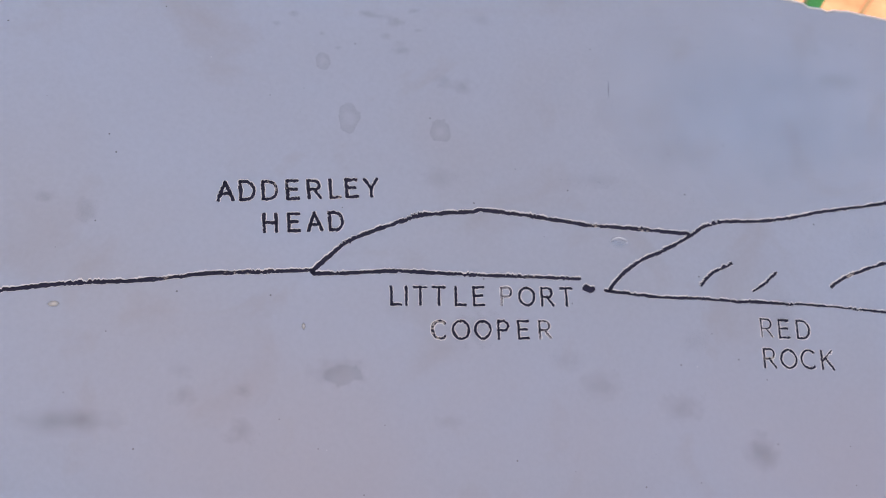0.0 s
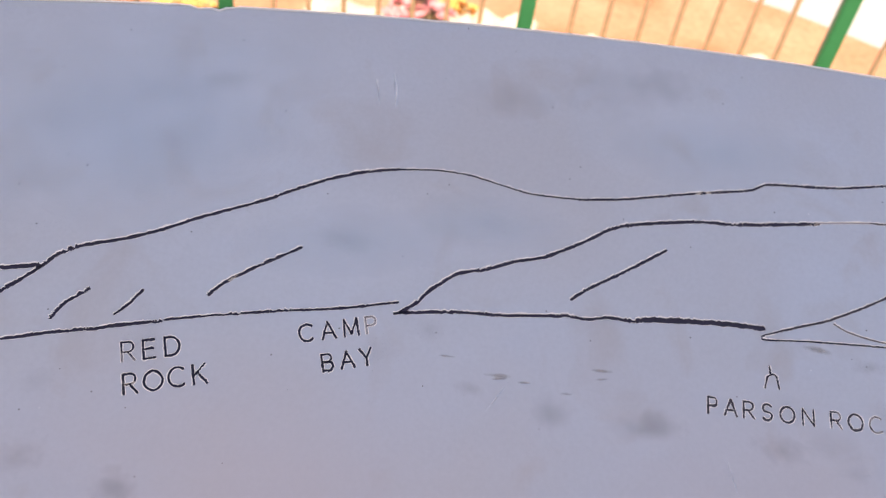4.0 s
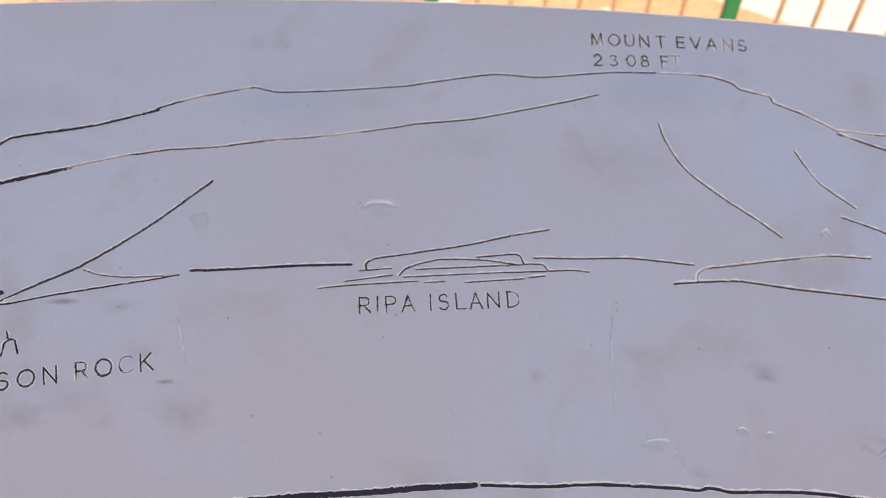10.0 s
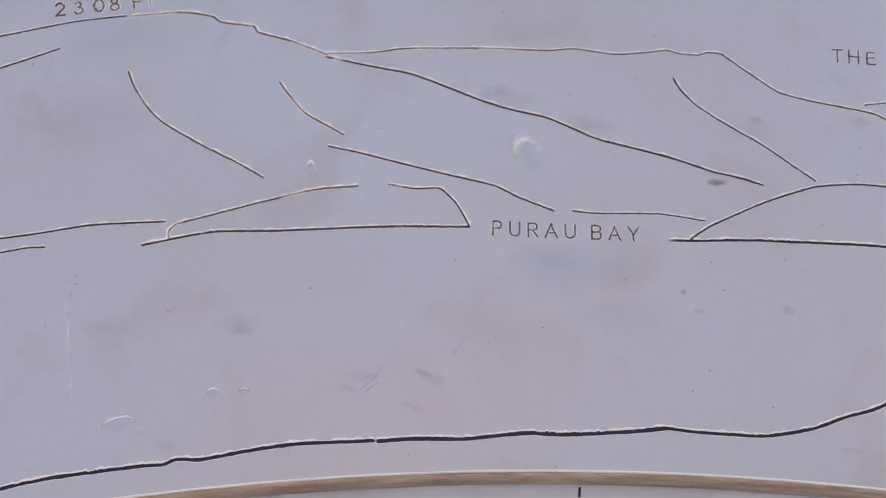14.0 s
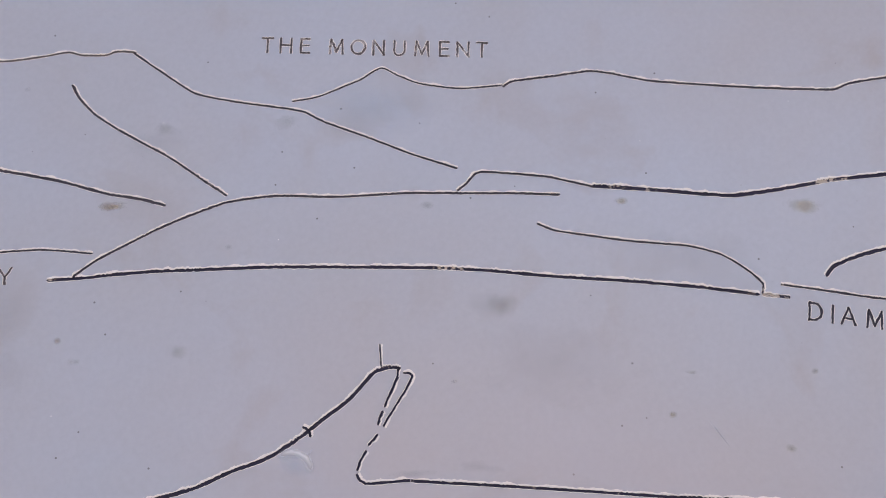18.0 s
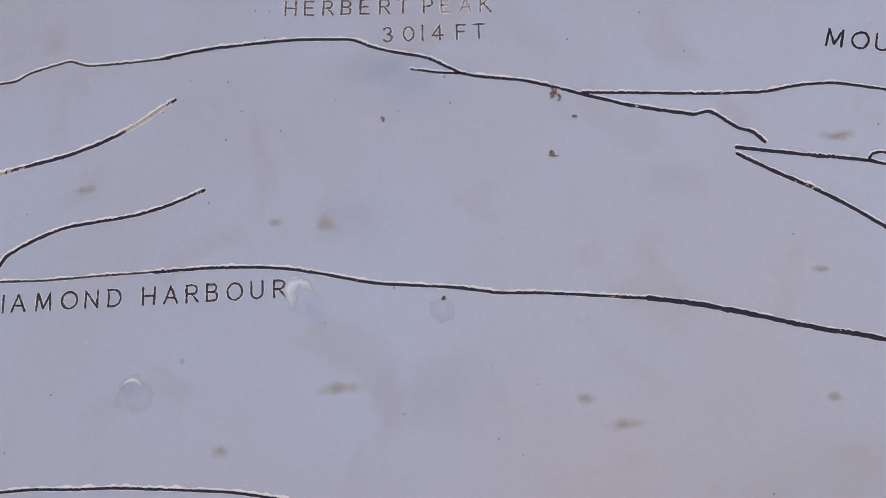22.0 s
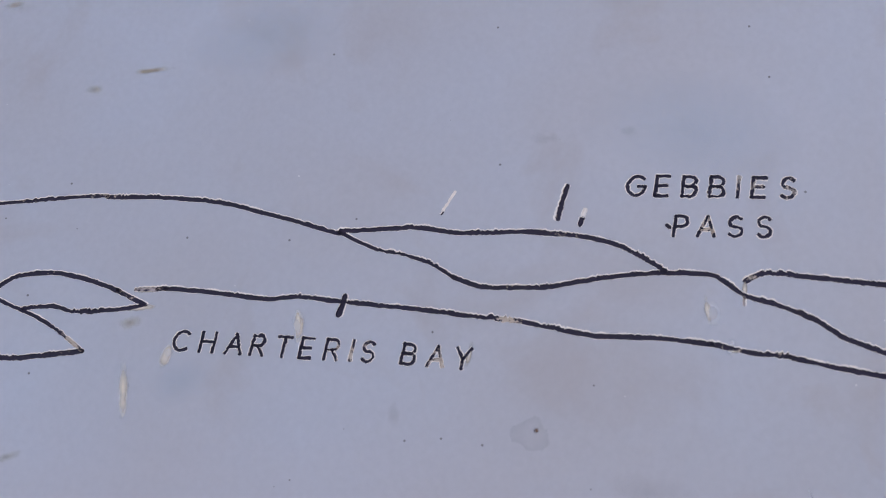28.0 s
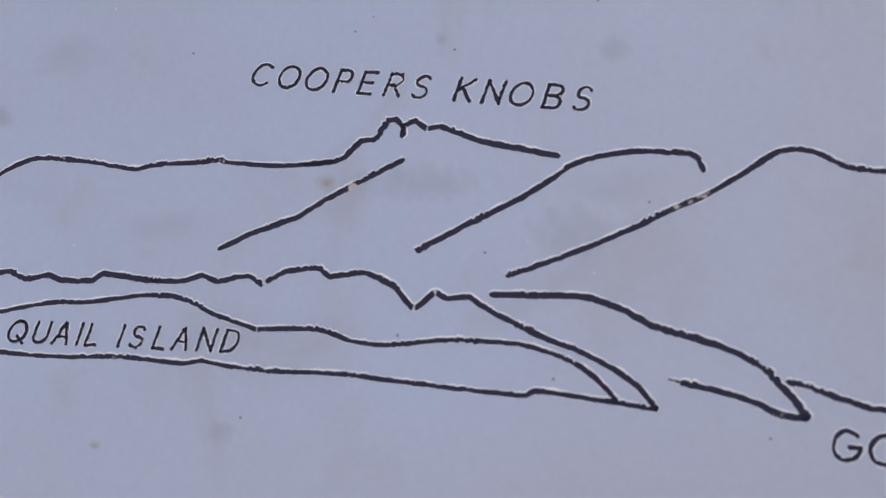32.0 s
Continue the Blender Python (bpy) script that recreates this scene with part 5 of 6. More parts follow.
# knocks in the metal, their highlights put into the colour
DENTS.append((8.05, 289, 55.0, 28.8, -6))
DENTS.append((13.19, 60, 42.5, 19.2, -8))
DENTS.append((16.57, 283, 15.0, 33.6, -17))
DENTS.append((20.51, 297, 37.5, 57.6, 6))
DENTS.append((27.03, 64, 37.5, 28.8, -50))
DENTS.append((40.02, 217, 37.5, 72.0, -2))
DENTS.append((37.36, 147, 24.9, 23.9, -34))
DENTS.append((14.79, 78, 15.5, 14.9, -18))
DENTS.append((15.31, 77, 13.4, 12.8, -18))
DENTS.append((-13.02, 233, 24.6, 16.6, 19))

# ---- the sheet itself, open along every cut ----
def inside(px, py, quads):
    """Which of the given flat points lie in a cut."""
    got = np.zeros(len(px), bool)
    if not quads:
        return got
    q = np.array([[(v.x, v.y) for v in quad] for quad in quads])
    lo, hi = q.min(1), q.max(1)
    order = np.argsort(px)
    sx = px[order]
    for k in range(len(q)):
        i0, i1 = np.searchsorted(sx, lo[k, 0]), np.searchsorted(sx, hi[k, 0])
        idx = order[i0:i1]
        idx = idx[(py[idx] >= lo[k, 1]) & (py[idx] <= hi[k, 1])]
        if not len(idx):
            continue
        pos = np.ones(len(idx), bool)
        neg = np.ones(len(idx), bool)
        for j in range(4):
            a, b = q[k, j], q[k, (j + 1) % 4]
            c = (b[0] - a[0]) * (py[idx] - a[1]) - (b[1] - a[1]) * (px[idx] - a[0])
            pos &= c >= -1e-12
            neg &= c <= 1e-12
        got[idx] |= pos | neg
    return got


def sheet():
    """The plate's top in strips of a few degrees, each cut up round the grooves."""
    verts, faces, known = [], [], {}
    step = 4.0
    boxes = [(o, min(math.degrees(math.atan2(p.x, p.y)) for p in o), max(math.degrees(math.atan2(p.x, p.y)) for p in o)) for o in OUTLINES]
    pv, pe = [], []
    edge = [(d, inner_mm(d)) for d in np.arange(FIRST, LAST + 0.01, 0.5)] + [(d, outer_mm(d)) for d in np.arange(LAST, FIRST - 0.01, -0.125)]
    pv += [Vector(flat(*p)) for p in edge]
    pe += [(i, (i + 1) % len(edge)) for i in range(len(edge))]
    for d in np.arange(FIRST + 1, LAST, 1.0):
        for mm in range(45, int(outer_mm(d)) - 10, 45):
            pv.append(Vector(flat(d, mm)))
    for o in OUTLINES:
        k = len(pv)
        pv += o
        pe += [(k + i, k + (i + 1) % len(o)) for i in range(len(o))]
    v, _, f, _, _, _ = geometry.delaunay_2d_cdt(pv, pe, [], 0, 1e-6, False)
    vx, fi = np.array([(p.x, p.y) for p in v]), np.array(f)
    mid = vx[fi].mean(1)
    rho, ang = np.hypot(mid[:, 0], mid[:, 1]), np.degrees(np.arctan2(mid[:, 0], mid[:, 1]))
    lo = np.array([inner_mm(v) for v in ang]) / 1000 + INNER - 0.0001
    hi = np.array([outer_mm(v) for v in ang]) / 1000 + INNER
    keep = (rho > lo) & (rho < hi) & (ang > FIRST) & (ang < LAST) & ~inside(mid[:, 0], mid[:, 1], QUADS)
    # true up side for every triangle
    t = vx[fi]
    area = (t[:, 1, 0] - t[:, 0, 0]) * (t[:, 2, 1] - t[:, 0, 1]) - (t[:, 1, 1] - t[:, 0, 1]) * (t[:, 2, 0] - t[:, 0, 0])
    fi[area < 0] = fi[area < 0][:, ::-1]
    keep &= abs(area) > 1e-12
    me = bpy.data.meshes.new("plate")
    me.from_pydata([from_flat(*p) for p in vx], [], fi[keep].tolist())
    me.update()
    bm = bmesh.new()
    bm.from_mesh(me)
    bmesh.ops.delete(bm, geom=[w for w in bm.verts if not w.link_faces], context="VERTS")
    bm.to_mesh(me)
    bm.free()
    # the cone's own normals keep the sheet smooth
    nrm = []
    for w in me.vertices:
        az = math.atan2(w.co.x, w.co.y)
        nrm.append((-math.sin(az) * math.sin(SLOPE), -math.cos(az) * math.sin(SLOPE), math.cos(SLOPE)))
    me.polygons.foreach_set("use_smooth", [True] * len(me.polygons))
    me.normals_split_custom_set_from_vertices(nrm)
    me.materials.append(MAT["plate"])
    ob = new("plate", me)
    ob.parent = TABLE
    return tagged(ob, "dull grey metal sheet with faint water stains")


sheet()


def ring(profile, first, last, step, mat, name, parent, label="", smooth=True, uneven=0.0):
    """A moulding: a closed profile of ("i" or "o" for the edge it follows, mm up from that, metres above the sheet) swept along the table."""
    bm = bmesh.new()
    rows = []
    for d in np.arange(first, last + 0.01, step):
        off = {"i": inner_mm(d), "o": outer_mm(d)}
        rows.append([bm.verts.new(on_plate(d, off[k] + mm + uneven * noise.noise(Vector((d * 1.7, mm, 0))), up)) for k, mm, up in profile])
    for a, b in zip(rows, rows[1:]):
        for j in range(len(profile)):
            bm.faces.new((a[j], b[j], b[(j + 1) % len(profile)], a[(j + 1) % len(profile)]))
    bm.faces.new(rows[0])
    bm.faces.new(rows[-1][::-1])
    bmesh.ops.recalc_face_normals(bm, faces=bm.faces)
    return part(name, bm, mat, parent, label, smooth)


def open_crossings():
    """Where one cut runs into another, the rim of each is gone."""
    for ob in [o for top in TABLE.children for o in (top, *top.children)]:
        if ob.type != "MESH" or ob.name.split(".")[0] not in ("engraved_line", "letter"):
            continue
        bm = bmesh.new()
        bm.from_mesh(ob.data)
        rim = [f for f in bm.faces if f.material_index == 1]
        mid = [f.calc_center_median() for f in rim]
        rho = np.array([math.hypot(m.x, m.y) / math.cos(SLOPE) for m in mid])
        ang = np.array([math.atan2(m.x, m.y) * math.cos(SLOPE) for m in mid])
        px, py = rho * np.sin(ang), rho * np.cos(ang)
        lo, hi = (px.min(), py.min()), (px.max(), py.max())
        near = [q for q in FLOORS if lo[0] - 0.01 < q[0].x < hi[0] + 0.01 and lo[1] - 0.01 < q[0].y < hi[1] + 0.01]
        hit = inside(px, py, near)
        bmesh.ops.delete(bm, geom=[f for f, h in zip(rim, hit) if h], context="FACES")
        bm.to_mesh(ob.data)
        bm.free()


open_crossings()
# underside, rolled edges and the lower apron
ring([("i", 0, -0.0022), ("o", 0, -0.0022), ("o", 0, -0.005), ("i", 0, -0.005)], FIRST, LAST, 1.0, MAT["lip"], "backing_sheet", TABLE)
ring([("o", -0.6, 0.0006), ("o", 2.0, 0.0004), ("o", 2.4, -0.005), ("o", -0.6, -0.005)], FIRST, LAST, 0.125, MAT["rim"], "outer_edge", TABLE, "bare bright cut edge", uneven=0.5)
ring([("i", 0.6, 0.0007), ("i", -1.6, 0.0002), ("i", -2.0, -0.0016), ("i", 0.6, -0.0016)], FIRST, LAST, 0.5, MAT["rim"], "inner_edge", TABLE, "bare bright cut edge", uneven=0.4)
ring([("i", 0.4, -0.0018), ("i", -4, -0.004), ("i", -9, -0.011), ("i", -11, -0.019), ("i", -9, -0.028), ("i", 0.4, -0.028)], FIRST, LAST, 1.0, MAT["lip"], "inner_lip", TABLE, "worn pinkish brass rounded lip", uneven=0.8)
ring([("i", -8, -0.020), ("i", -60, -0.075), ("i", -64, -0.079), ("i", -60, -0.084), ("i", -8, -0.030)], FIRST, LAST, 1.0, MAT["apron"], "apron", TABLE, "chalky white lower apron")


FILM = {
    "brown": film_material("brown_water_mark", (0.62, 0.46, 0.22), 0.34, full=0.5),
    "olive": film_material("thin_brown_water_mark", (0.56, 0.43, 0.25), 0.2, full=0.4),
    "mauve": film_material("pinkish_brown_water_mark", (0.54, 0.385, 0.32), 0.15, full=0.4),
    "smear": film_material("grey_brown_smear", (0.36, 0.29, 0.26), 0.17, full=0.3),
    "grey": film_material("grey_water_mark", (0.42, 0.35, 0.28), 0.10),
    "tan": film_material("tan_water_mark", (0.52, 0.36, 0.22), 0.34),
    "rust": film_material("rust_spot", (0.20, 0.085, 0.04), 0.92, full=0.9, ragged=0.4),
    "scuff": film_material("pale_scuff", (0.92, 0.90, 0.90), 0.34),
    "cream": film_material("cream_mark_and_highlight", (0.88, 0.76, 0.60), 0.85, full=0.5, ragged=0.75),
    "ring": film_material("ring_water_mark", (0.30, 0.27, 0.24), 0.10, True),
    "stamp": film_material("brown_edged_drop_mark", (0.44, 0.30, 0.25), 0.13, True, ragged=0.7),
    # rubbed metal: the reflection of the sky is put into its blue colour
    "blue": film_material("clean_rubbed_metal_sky_sheen", (0.53, 0.69, 0.83), 0.16, full=0.34, ragged=0.45, grain=16),
    # flat blue film painted as the sky sheen inside a knock
    "hollow": film_material("sky_sheen_of_a_knock", (0.53, 0.69, 0.83), 0.2, full=0.36, ragged=0.3),
    "cloud": film_material("cloudy_brown_tarnish", (0.42, 0.35, 0.32), 0.10, full=0.36, ragged=0.9, grain=45),
}
DENT = dent_material("dent_lip_highlight", (0.98, 0.93, 0.89), 0.95)
NAMES = {"scuff": "scratch", "rust": "rust_spot", "cream": "bird_mark"}


def patch(name, deg, mm, long, wide, turn, mat, up, rise=0.0, rings=5, seg=20, thin=False):
    """A thin oval on the sheet; rise: how far its middle stands up, in mm."""
    c, t = Vector(flat(deg, mm)), radians(turn)
    ax, ay = Vector((math.cos(t), math.sin(t))), Vector((-math.sin(t), math.cos(t)))
    bm = bmesh.new()
    lay = bm.verts.layers.float_vector.new("spot")
    def vert(r, a):
        p = c + ax * (r * math.cos(a) * long / 2000) + ay * (r * math.sin(a) * wide / 2000)
        h = rise / 1000 * (math.exp(-((r - 0.55) / 0.22) ** 2) * (1 + 0.5 * math.cos(a - 1.1)) - 0.35 * math.exp(-(r / 0.4) ** 2))
        v = bm.verts.new(from_flat(p.x, p.y, up + h))
        v[lay] = (r * math.cos(a), r * math.sin(a), 0)
        return v
    mid = vert(0, 0)
    rows = [[vert((i + 1) / rings, 2 * math.pi * j / seg) for j in range(seg)] for i in range(rings)]
    for j in range(seg):
        bm.faces.new((mid, rows[0][j], rows[0][(j + 1) % seg]))
        for a, b in zip(rows, rows[1:]):
            bm.faces.new((a[j], b[j], b[(j + 1) % seg], a[(j + 1) % seg]))
    if thin:
        # a dried film does not bridge the cuts
        near = [q for q in FLOORS if (q[0] - c).length < max(long, wide) / 1900]
        mids = [f.calc_center_median() for f in bm.faces] if near else []
        if mids:
            ang = np.array([math.atan2(m.x, m.y) * math.cos(SLOPE) for m in mids])
            rho = np.array([math.hypot(m.x, m.y) / math.cos(SLOPE) for m in mids])
            gone = inside(rho * np.sin(ang), rho * np.cos(ang), near)
            bmesh.ops.delete(bm, geom=[f for f, g in zip(list(bm.faces), gone) if g], context="FACES")
    return part(name, bm, mat, TABLE, smooth=True)


for n, (kind, deg, mm, long, wide, turn) in enumerate(STAINS_SHEEN):
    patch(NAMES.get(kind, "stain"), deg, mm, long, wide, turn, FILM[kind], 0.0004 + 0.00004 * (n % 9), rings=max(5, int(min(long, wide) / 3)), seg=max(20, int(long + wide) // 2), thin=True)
# each knock: a flat painted sheen, then a slightly raised lip with painted highlight
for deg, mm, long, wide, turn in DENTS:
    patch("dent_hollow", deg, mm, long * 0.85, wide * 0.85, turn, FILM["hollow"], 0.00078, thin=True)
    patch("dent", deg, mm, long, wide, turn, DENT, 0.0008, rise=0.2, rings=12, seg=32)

# dry bits that lie on the sheet
MAT["dry_leaf"] = material("dry_brown_leaf", (0.17, 0.085, 0.055), rough=0.8, grain=0.4, scale=500, second=(0.34, 0.21, 0.15), blotch=160)


def flake(bm, at, heading, length, width, curl, rg):
    """One curled strip of dry leaf, thick enough to cast a shadow."""
    rows, p, h = [], Vector(at), heading
    for i in range(8):
        u = i / 7
        w = width * (0.25 + math.sin(math.pi * min(1, u * 0.9 + 0.08))) * rg.uniform(0.6, 1.1) / 2
        nor = Vector((-math.sin(h), math.cos(h)))
        lift = 0.0004 + 0.0012 * math.sin(math.pi * u) * rg.uniform(0.5, 1.0)
        rows.append([bm.verts.new(from_flat(*(p + nor * w * k), lift + z)) for k, z in ((1, 0.0003), (1, 0), (-1, 0), (-1, 0.0003))])
        p = p + Vector((math.cos(h), math.sin(h))) * length / 7
        h += curl * rg.uniform(0.4, 1.3) / 7
    for a, b in zip(rows, rows[1:]):
        for j in range(4):
            bm.faces.new((a[j], b[j], b[(j + 1) % 4], a[(j + 1) % 4]))
    bm.faces.new(rows[0])
    bm.faces.new(rows[-1][::-1])


def leaf_scrap(deg, mm, size, count, seed, thin=0.35):
    """A few curled strips and crumbs together."""
    rg, bm, c = random.Random(seed), bmesh.new(), Vector(flat(deg, mm))
    for i in range(count):
        off = Vector((rg.gauss(0, 0.22), rg.gauss(0, 0.14))) * size / 1000 * (1 if count > 2 else 0)
        flake(bm, c + off, rg.uniform(0, 6.28), size / 1000 * rg.uniform(0.25, 0.6), size / 1000 * thin * rg.uniform(0.4, 0.8), rg.uniform(-3, 3), rg)
    bmesh.ops.recalc_face_normals(bm, faces=bm.faces)
    ob = new("leaf_scrap", mesh_of("leaf_scrap", bm, MAT["dry_leaf"]))
    return tagged(ob, "curled brown scrap of dry leaf on the metal sheet", "leaf scrap", "leaf scraps")


for deg, mm, size, count, seed in ((52.52, 103, 17, 6, 3), (53.04, 108, 9, 4, 5), (55.18, 124, 15, 7, 11), (43.55, 416, 13, 5, 17), (43.84, 397, 15, 1, 23), (40.89, 385.5, 12, 2, 29), (43.60, 360, 11, 4, 31)):
    leaf_scrap(deg, mm, size, count, seed, 0.24)

# a short dark crack in the apron
mark = new("crack", mesh_of("crack", boxed((0.0022, 0.012, 0.0008)), MAT["paint"]))
mark.parent = TABLE
at = [on_plate(21.34 + d, inner_mm(21.34) + mm, up) for d, mm, up in ((0, -23.4, -0.0361), (-0.03, -11.4, -0.0235))]
turn = (at[1] - at[0]).to_track_quat("Y", "Z").to_matrix().to_4x4()
mark.matrix_basis = Matrix.Translation((at[0] + at[1]) / 2) @ turn

# ---- the plinth that carries the table ----
def curved_wall(name, r0, r1, z0, z1, a0, a1, mat, step=2.0, slope_top=0.0):
    bm = bmesh.new()
    rows = []
    for d in np.arange(a0, a1 + 0.01, step):
        s, c = math.sin(radians(d)), math.cos(radians(d))
        rows.append([bm.verts.new((r * s, r * c, z)) for r, z in ((r0, z0), (r1, z0), (r1, z1 + slope_top), (r0, z1))])
    for a, b in zip(rows, rows[1:]):
        for j in range(4):
            bm.faces.new((a[j], b[j], b[(j + 1) % 4], a[(j + 1) % 4]))
    bm.faces.new(rows[0])
    bm.faces.new(rows[-1][::-1])
    bmesh.ops.recalc_face_normals(bm, faces=bm.faces)
    return new(name, mesh_of(name, bm, mat))


R_IN, R_OUT = INNER * math.cos(SLOPE) + 0.06, (OUTER - 0.12) * math.cos(SLOPE)
AZ0, AZ1 = FIRST / math.cos(SLOPE), LAST / math.cos(SLOPE)
Z_IN = on_plate(0, 66).z - 0.034
plinth = curved_wall("plinth", R_IN, R_OUT, 0.0, Z_IN, AZ0 + 0.5, AZ1 - 0.5, MAT["concrete"], slope_top=(R_OUT - R_IN) * math.tan(SLOPE))
tagged(plinth, "curved concrete plinth under the metal table", "plinth")


# ---- terrace, fence and what lies outside it ----
FENCE_R, BAY, LOW = 4.58, 11.62, -0.55
MAT["terrace"] = material("brown_exposed_aggregate", (0.31, 0.26, 0.19), rough=0.92, grain=0.3, scale=120, second=(0.16, 0.125, 0.09), blotch=2.2, bump=0.6, spread=0.7)
MAT["bark"] = material("dry_orange_bark_mulch", (0.36, 0.155, 0.08), rough=0.95, grain=0.45, scale=26, second=(0.45, 0.25, 0.155), blotch=2.6, bump=0.8, spread=0.4)
MAT["paving"] = material("pale_concrete_paving", (0.36, 0.355, 0.36), rough=0.85, grain=0.12, scale=20, second=(0.36, 0.35, 0.35), blotch=0.6, bump=0.3)
MAT["boulder"] = material("pale_limestone", (0.56, 0.50, 0.43), rough=0.9, grain=0.25, scale=30, second=(0.44, 0.36, 0.29), blotch=4, bump=0.7)


def disc(name, r0, r1, z0, z1, mat, k=128):
    """A level ring, or a disc where r0 is 0, with a skirt down to z0."""
    bm = bmesh.new()
    loop = lambda r, z: [bm.verts.new((r * math.cos(2 * math.pi * i / k), r * math.sin(2 * math.pi * i / k), z)) for i in range(k)]
    top, low = loop(r1, z1), loop(r1 + 0.03, z0)
    if r0:
        inner = loop(r0, z1)
        for i in range(k):
            bm.faces.new((inner[i], top[i], top[(i + 1) % k], inner[(i + 1) % k]))
    else:
        bm.faces.new(top)
    for i in range(k):
        bm.faces.new((top[i], low[i], low[(i + 1) % k], top[(i + 1) % k]))
    bmesh.ops.recalc_face_normals(bm, faces=bm.faces)
    if bm.faces[0].normal.z < 0:
        bmesh.ops.reverse_faces(bm, faces=bm.faces)
    return new(name, mesh_of(name, bm, mat))


tagged(disc("pavement", 0, 4.72, LOW - 0.1, 0.0, MAT["terrace"]), "brown aggregate terrace floor under the table", "pavement", kind="structure")


def bed():
    """Bark mulch between the terrace and the paving, narrower towards its east end."""
    bm, rows = bmesh.new(), []
    for i in range(128):
        az = -180 + 360 * i / 128
        r = float(np.interp(az, (-20, 8, 17, 23, 28, 34, 42), (6.9, 7.3, 7.0, 6.72, 6.5, 6.3, 6.2))) + 0.05 * noise.noise(Vector((az * 0.4, 0, 0)))
        s, c = math.sin(radians(az)), math.cos(radians(az))
        rows.append([bm.verts.new((q * s, q * c, z)) for q, z in ((4.6, LOW + 0.05), (r, LOW + 0.05), (r + 0.03, LOW - 0.02))])
    for a, b in zip(rows, rows[1:] + rows[:1]):
        for j in range(2):
            bm.faces.new((a[j], a[j + 1], b[j + 1], b[j]))
    bmesh.ops.recalc_face_normals(bm, faces=bm.faces)
    return new("planting_bed", mesh_of("planting_bed", bm, MAT["bark"]))


tagged(bed(), "dry orange bark mulch outside the fence", "planting bed", kind="structure")


def wing(name, a0, a1, r0, r1, label):
    """A raised piece of the terrace floor that runs on outside the ring."""
    bm = bmesh.new()
    rows = [[bm.verts.new((r * math.sin(radians(d)), r * math.cos(radians(d)), z)) for r, z in ((r0, LOW - 0.1), (r1, LOW - 0.1), (r1, -0.004), (r0, -0.004))] for d in np.arange(a0, a1 + 0.1, 2.0)]
    for a, b in zip(rows, rows[1:]):
        for j in range(4):
            bm.faces.new((a[j], b[j], b[(j + 1) % 4], a[(j + 1) % 4]))
    bm.faces.new(rows[0])
    bm.faces.new(rows[-1][::-1])
    bmesh.ops.recalc_face_normals(bm, faces=bm.faces)
    return tagged(new(name, mesh_of(name, bm, MAT["terrace"])), label, "pavement", kind="structure")


wing("pavement_east", 59, 149, 4.5, 10.5, "brown aggregate terrace floor running on past the fence")
wing("pavement_west", -94, -15, 4.5, 5.02, "brown aggregate terrace edge under the straight fence")
# thin dark sheet added where the terrace floor lies in deep shade
mat = new("floor_mat", mesh_of("floor_mat", boxed((1.0, 1.1, 0.012), pose(5.1, -0.02, 0.003), 0.004), material("dark_floor_shade", (0.016, 0.014, 0.028), rough=0.8, grain=0.3, scale=150, second=(0.022, 0.02, 0.035), blotch=8, bump=0.5)))
tagged(mat, "very dark sheet added on the terrace as deep shade", "floor mat")


def ground():
    bm = bmesh.new()
    radii, k, rows = [3, 9, 16, 30, 60, 150, 500, 2500], 72, []
    for r in radii:
        rows.append([bm.verts.new((r * math.sin(2 * math.pi * i / k), r * math.cos(2 * math.pi * i / k), LOW - (0.0 if r < 20 else 0.02 * (r - 20) ** 0.7))) for i in range(k)])
    for a, b in zip(rows, rows[1:]):
        for i in range(k):
            bm.faces.new((a[i], a[(i + 1) % k], b[(i + 1) % k], b[i]))
    bm.faces.new(rows[0])
    bmesh.ops.recalc_face_normals(bm, faces=bm.faces)
    if bm.faces[0].normal.z < 0:
        bmesh.ops.reverse_faces(bm, faces=bm.faces)
    return tagged(new("ground", mesh_of("ground", bm, MAT["paving"])), "pale concrete paving beyond the planting bed", "paving", kind="structure")


ground()


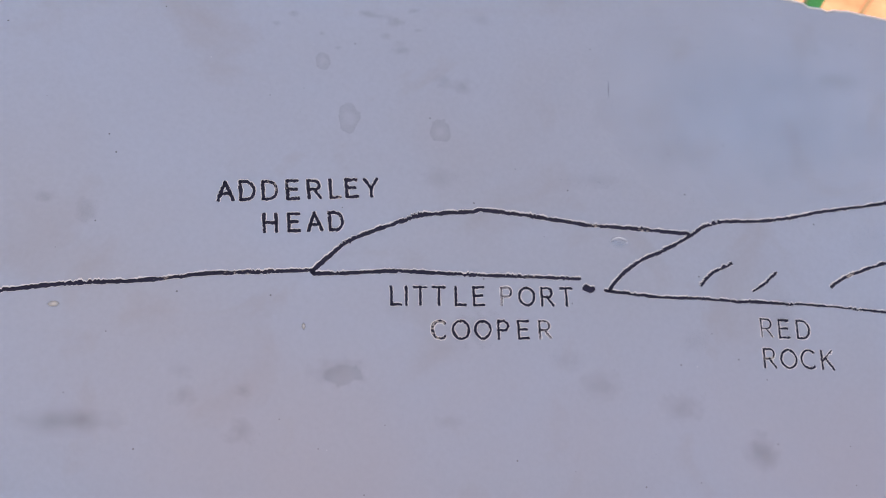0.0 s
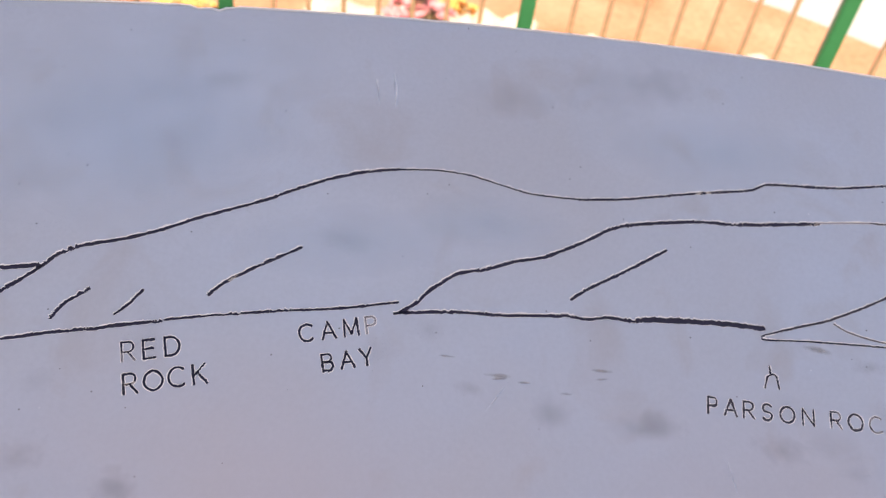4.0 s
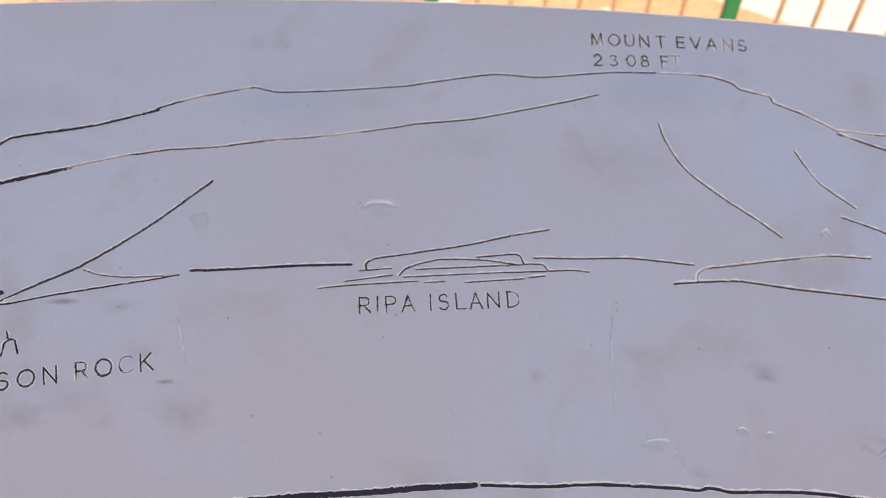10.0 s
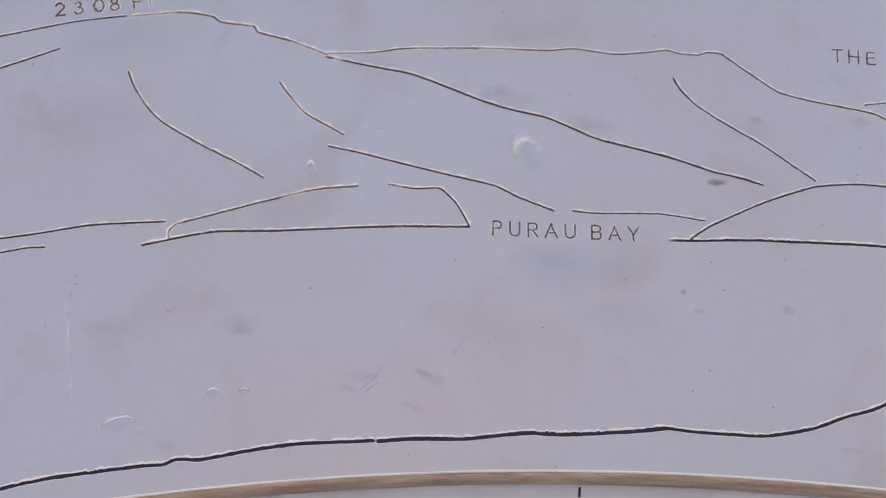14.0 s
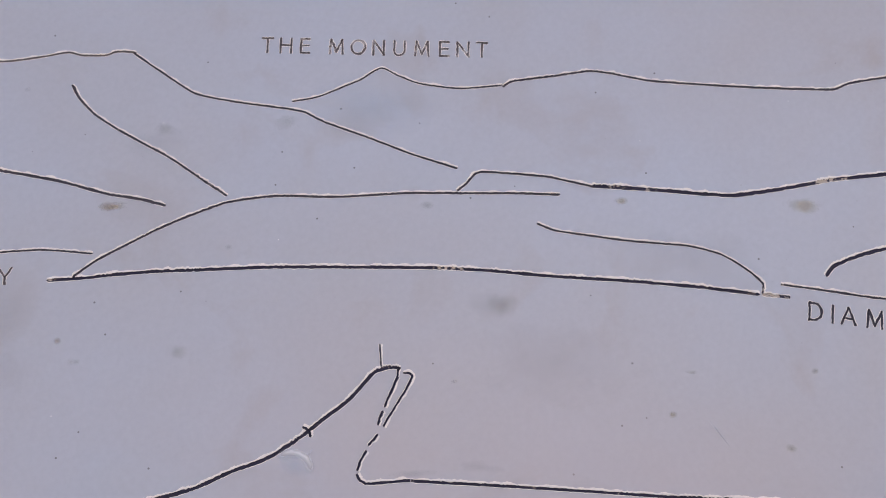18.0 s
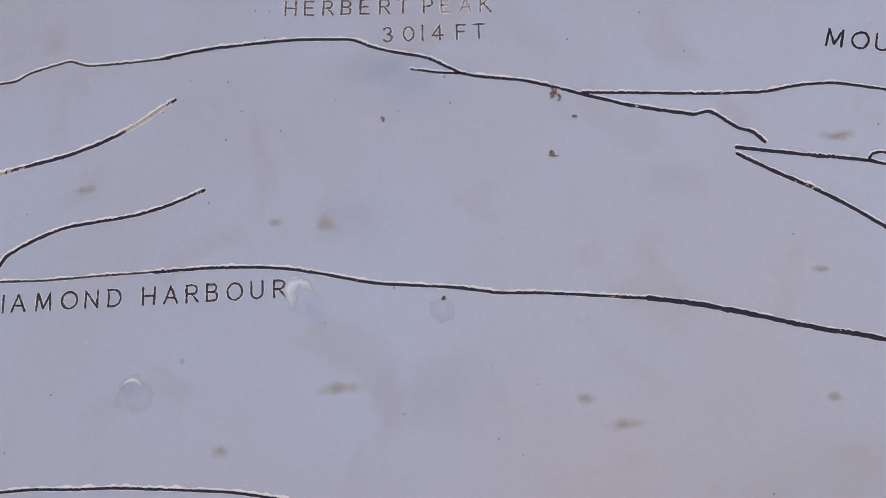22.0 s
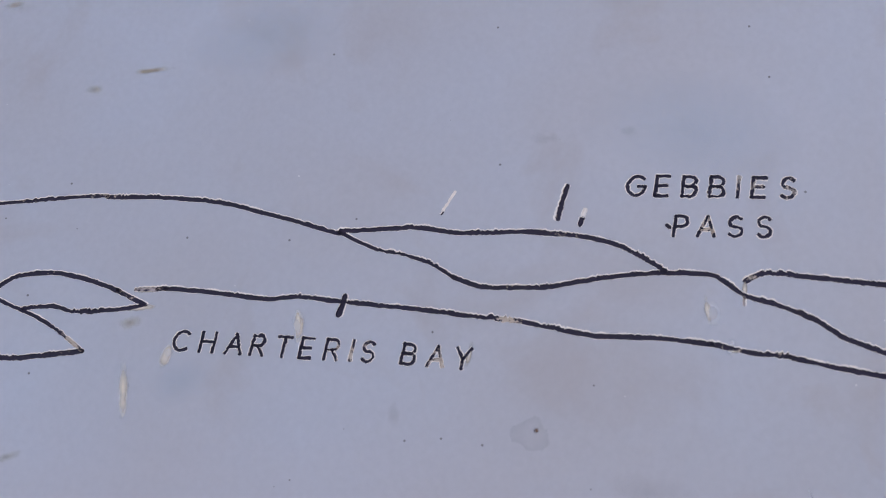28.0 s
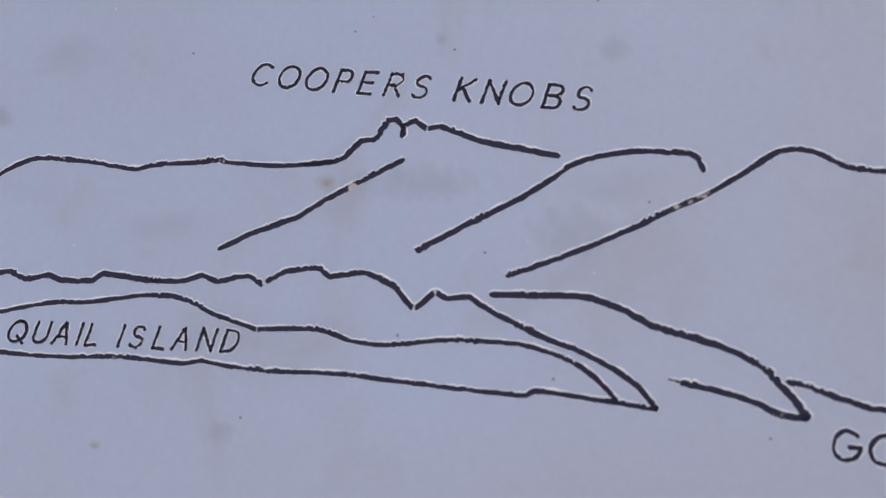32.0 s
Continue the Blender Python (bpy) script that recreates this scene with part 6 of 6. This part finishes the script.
def fence():
    f = tagged(new("fence"), "green steel fence with thin upright bars round the terrace", "fence")
    corner = -0.14 - BAY

    def at(az):
        """Along the round terrace, then straight on from the corner post."""
        if az > corner - 0.01:
            return (FENCE_R * math.sin(radians(az)), FENCE_R * math.cos(radians(az)))
        k = 1.85 * (corner - az) / BAY
        return (FENCE_R * math.sin(radians(corner)) - 0.996 * k, FENCE_R * math.cos(radians(corner)) + 0.088 * k)

    first = -0.14 - 7 * BAY
    post_mesh = mesh_of("post", box(bmesh.new(), (0.046, 0.046, 1.05), pose(0, 0, 0.525), 0.005), MAT["green"])
    cap = mesh_of("post_cap", box(bmesh.new(), (0.056, 0.056, 0.014), pose(0, 0, 1.057), 0.004), MAT["green"])
    foot = mesh_of("base_plate", box(bmesh.new(), (0.11, 0.11, 0.01), pose(0, 0, 0.005), 0.002), MAT["green"])
    bar = mesh_of("bar", rod(bmesh.new(), (0, 0, 0.21), (0, 0, 0.97), 0.008, 10), MAT["bar"])
    for i in range(13):
        az = first + i * BAY
        x, y = at(az)
        for nm, me in (("post", post_mesh), ("post_cap", cap), ("base_plate", foot)):
            o = new(nm, me)
            o.parent, o.matrix_basis = f, pose(x, y, 0, 0, 0, -max(az, corner))
        if i == 12:
            break
        a, b = Vector((*at(az), 0)), Vector((*at(az + BAY), 0))
        for z in (0.20, 0.98):
            m = pose(*((a + b) / 2).to_tuple()[:2], z, 0, 0, math.degrees(math.atan2(b.y - a.y, b.x - a.x)))
            part("rail", boxed(((b - a).length - 0.05, 0.03, 0.045), m, 0.004), MAT["green"], f)
        for j in range(-3, 4):
            p = a.lerp(b, 0.5 + j * 0.115)
            o = new("bar", bar)
            o.parent, o.matrix_basis = f, pose(p.x, p.y, 0)
    return f


fence()


# ---- the rock garden in the bed ----
def boulder(az, r, size, seed):
    rg = random.Random(seed)
    bm = bmesh.new()
    bmesh.ops.create_icosphere(bm, subdivisions=3, radius=1.0)
    sx, sy, sz = size * rg.uniform(0.8, 1.3), size * rg.uniform(0.7, 1.1), size * rg.uniform(0.5, 0.8)
    for v in bm.verts:
        n = v.co.normalized()
        k = 1 + 0.35 * noise.noise(n * 1.6 + Vector((seed, 0, 0))) + 0.12 * noise.noise(n * 5 + Vector((0, seed, 0)))
        v.co = Vector((n.x * sx * k, n.y * sy * k, max(n.z * sz * k, -0.35 * sz)))
    ob = new("boulder", mesh_of("boulder", bm, MAT["boulder"]))
    ob.matrix_basis = pose(r * math.sin(radians(az)), r * math.cos(radians(az)), LOW + 0.05 + 0.33 * sz, 0, 0, rg.uniform(0, 360))
    return tagged(ob, "pale sunlit limestone boulder on bark mulch", "boulder", "garden boulders")


def flower_clump(az, r, size, colour, word, seed):
    """A low mound of stems with small leaves and many five-petalled flowers."""
    rg = random.Random(seed)
    c = tagged(new("flower_clump"), f"low clump of {word} flowers in bark mulch", "flowers")
    c.matrix_basis = pose(r * math.sin(radians(az)), r * math.cos(radians(az)), LOW + 0.05)
    leaf, heads = bmesh.new(), []
    for i in range(240):
        a, q = rg.uniform(0, 6.283), math.sqrt(rg.random())
        x, y = q * size * math.cos(a), q * size * math.sin(a)
        h = size * 0.75 * (1 - 0.7 * q * q) * rg.uniform(0.55, 1.0)
        tip = Vector((x, y, h))
        side = Vector((rg.uniform(-1, 1), rg.uniform(-1, 1), rg.uniform(0.0, 0.8))).normalized()
        w = side.cross(Vector((0, 0, 1)))
        w = (w if w.length > 0.05 else Vector((1, 0, 0))).normalized() * 0.012
        e = tip + side * 0.05
        leaf.faces.new([leaf.verts.new(p) for p in (tip, (tip + e) / 2 + w, e, (tip + e) / 2 - w)])
        if i % 4 == 0:
            heads.append(pose(*(tip + Vector((0, 0, 0.03))), rg.uniform(-25, 25), rg.uniform(-25, 25), math.degrees(a)))
        if i % 6 == 0:
            base = Vector((x * 0.4, y * 0.4, 0))
            leaf.faces.new([leaf.verts.new(p) for p in (base, base + Vector((0.006, 0, 0)), tip)])
    part("foliage", leaf, MAT["leaf"], c)
    bloom = bmesh.new()
    for k in range(10):
        b, q = 1.2566 * k, 0.042 if k < 5 else 0.026
        d, s = Vector((math.cos(b), math.sin(b), 0.25 if k < 5 else 0.7)) * q, Vector((-math.sin(b), math.cos(b), 0)) * q * 0.5
        o = Vector((0, 0, 0.0 if k < 5 else 0.004))
        bloom.faces.new([bloom.verts.new(p) for p in (o, o + d * 0.6 + s, o + d, o + d * 0.6 - s)])
    me = mesh_of("bloom", bloom, material(word + "_petals", colour, rough=0.7, grain=0.2, scale=60, second=tuple(v * 0.8 for v in colour), blotch=12))
    for m in heads:
        o = new("bloom", me)
        o.parent, o.matrix_basis = c, m
    return c


MAT["leaf"] = material("dusty_green_leaf", (0.20, 0.18, 0.10), rough=0.7, grain=0.3, scale=50, second=(0.28, 0.20, 0.12), blotch=10)
flower_clump(-3.59, 6.05, 0.2, (0.72, 0.32, 0.35), "pink", 1)
flower_clump(-14.3, 5.84, 0.22, (0.72, 0.40, 0.14), "orange-yellow", 2)
flower_clump(1.67, 5.86, 0.15, (0.45, 0.55, 0.74), "pale blue", 3)
flower_clump(-1.94, 6.14, 0.13, (0.80, 0.42, 0.12), "soft orange", 4)
for n, (az, r) in enumerate([(-8.46, 5.92), (-6.43, 6.0), (-0.38, 6.09), (1.28, 6.13), (3.4, 5.95), (4.81, 5.93), (-1.2, 5.86), (-9.94, 5.86), (-12.6, 5.87), (-1.66, 5.97), (8.57, 5.94), (20.74, 6.15), (17.86, 6.03), (12.93, 6.23), (-8.19, 6.03), (-6.08, 5.97)]):
    boulder(az, r, (0.11 if az < 5 else 0.055) + 0.04 * ((n * 7) % 4) / 3, n + 1)


# ---- an unseen tall wall added behind the viewer to lay shade over the terrace ----
MAT["stone_wall"] = material("grey_rendered_wall", (0.42, 0.40, 0.38), rough=0.9, grain=0.15, scale=30, second=(0.34, 0.32, 0.30), blotch=0.8, bump=0.4)
back = new("wall_behind", mesh_of("wall_behind", boxed((34, 0.5, 9.8), pose(0, 0, 4.2)), MAT["stone_wall"]))
back.matrix_basis = pose(3.3 * math.sin(radians(SUN_AZ)), 3.3 * math.cos(radians(SUN_AZ)), 0, 0, 0, -SUN_AZ)
tagged(back, "unseen plain grey rendered wall added to shade the terrace", "wall", kind="structure")
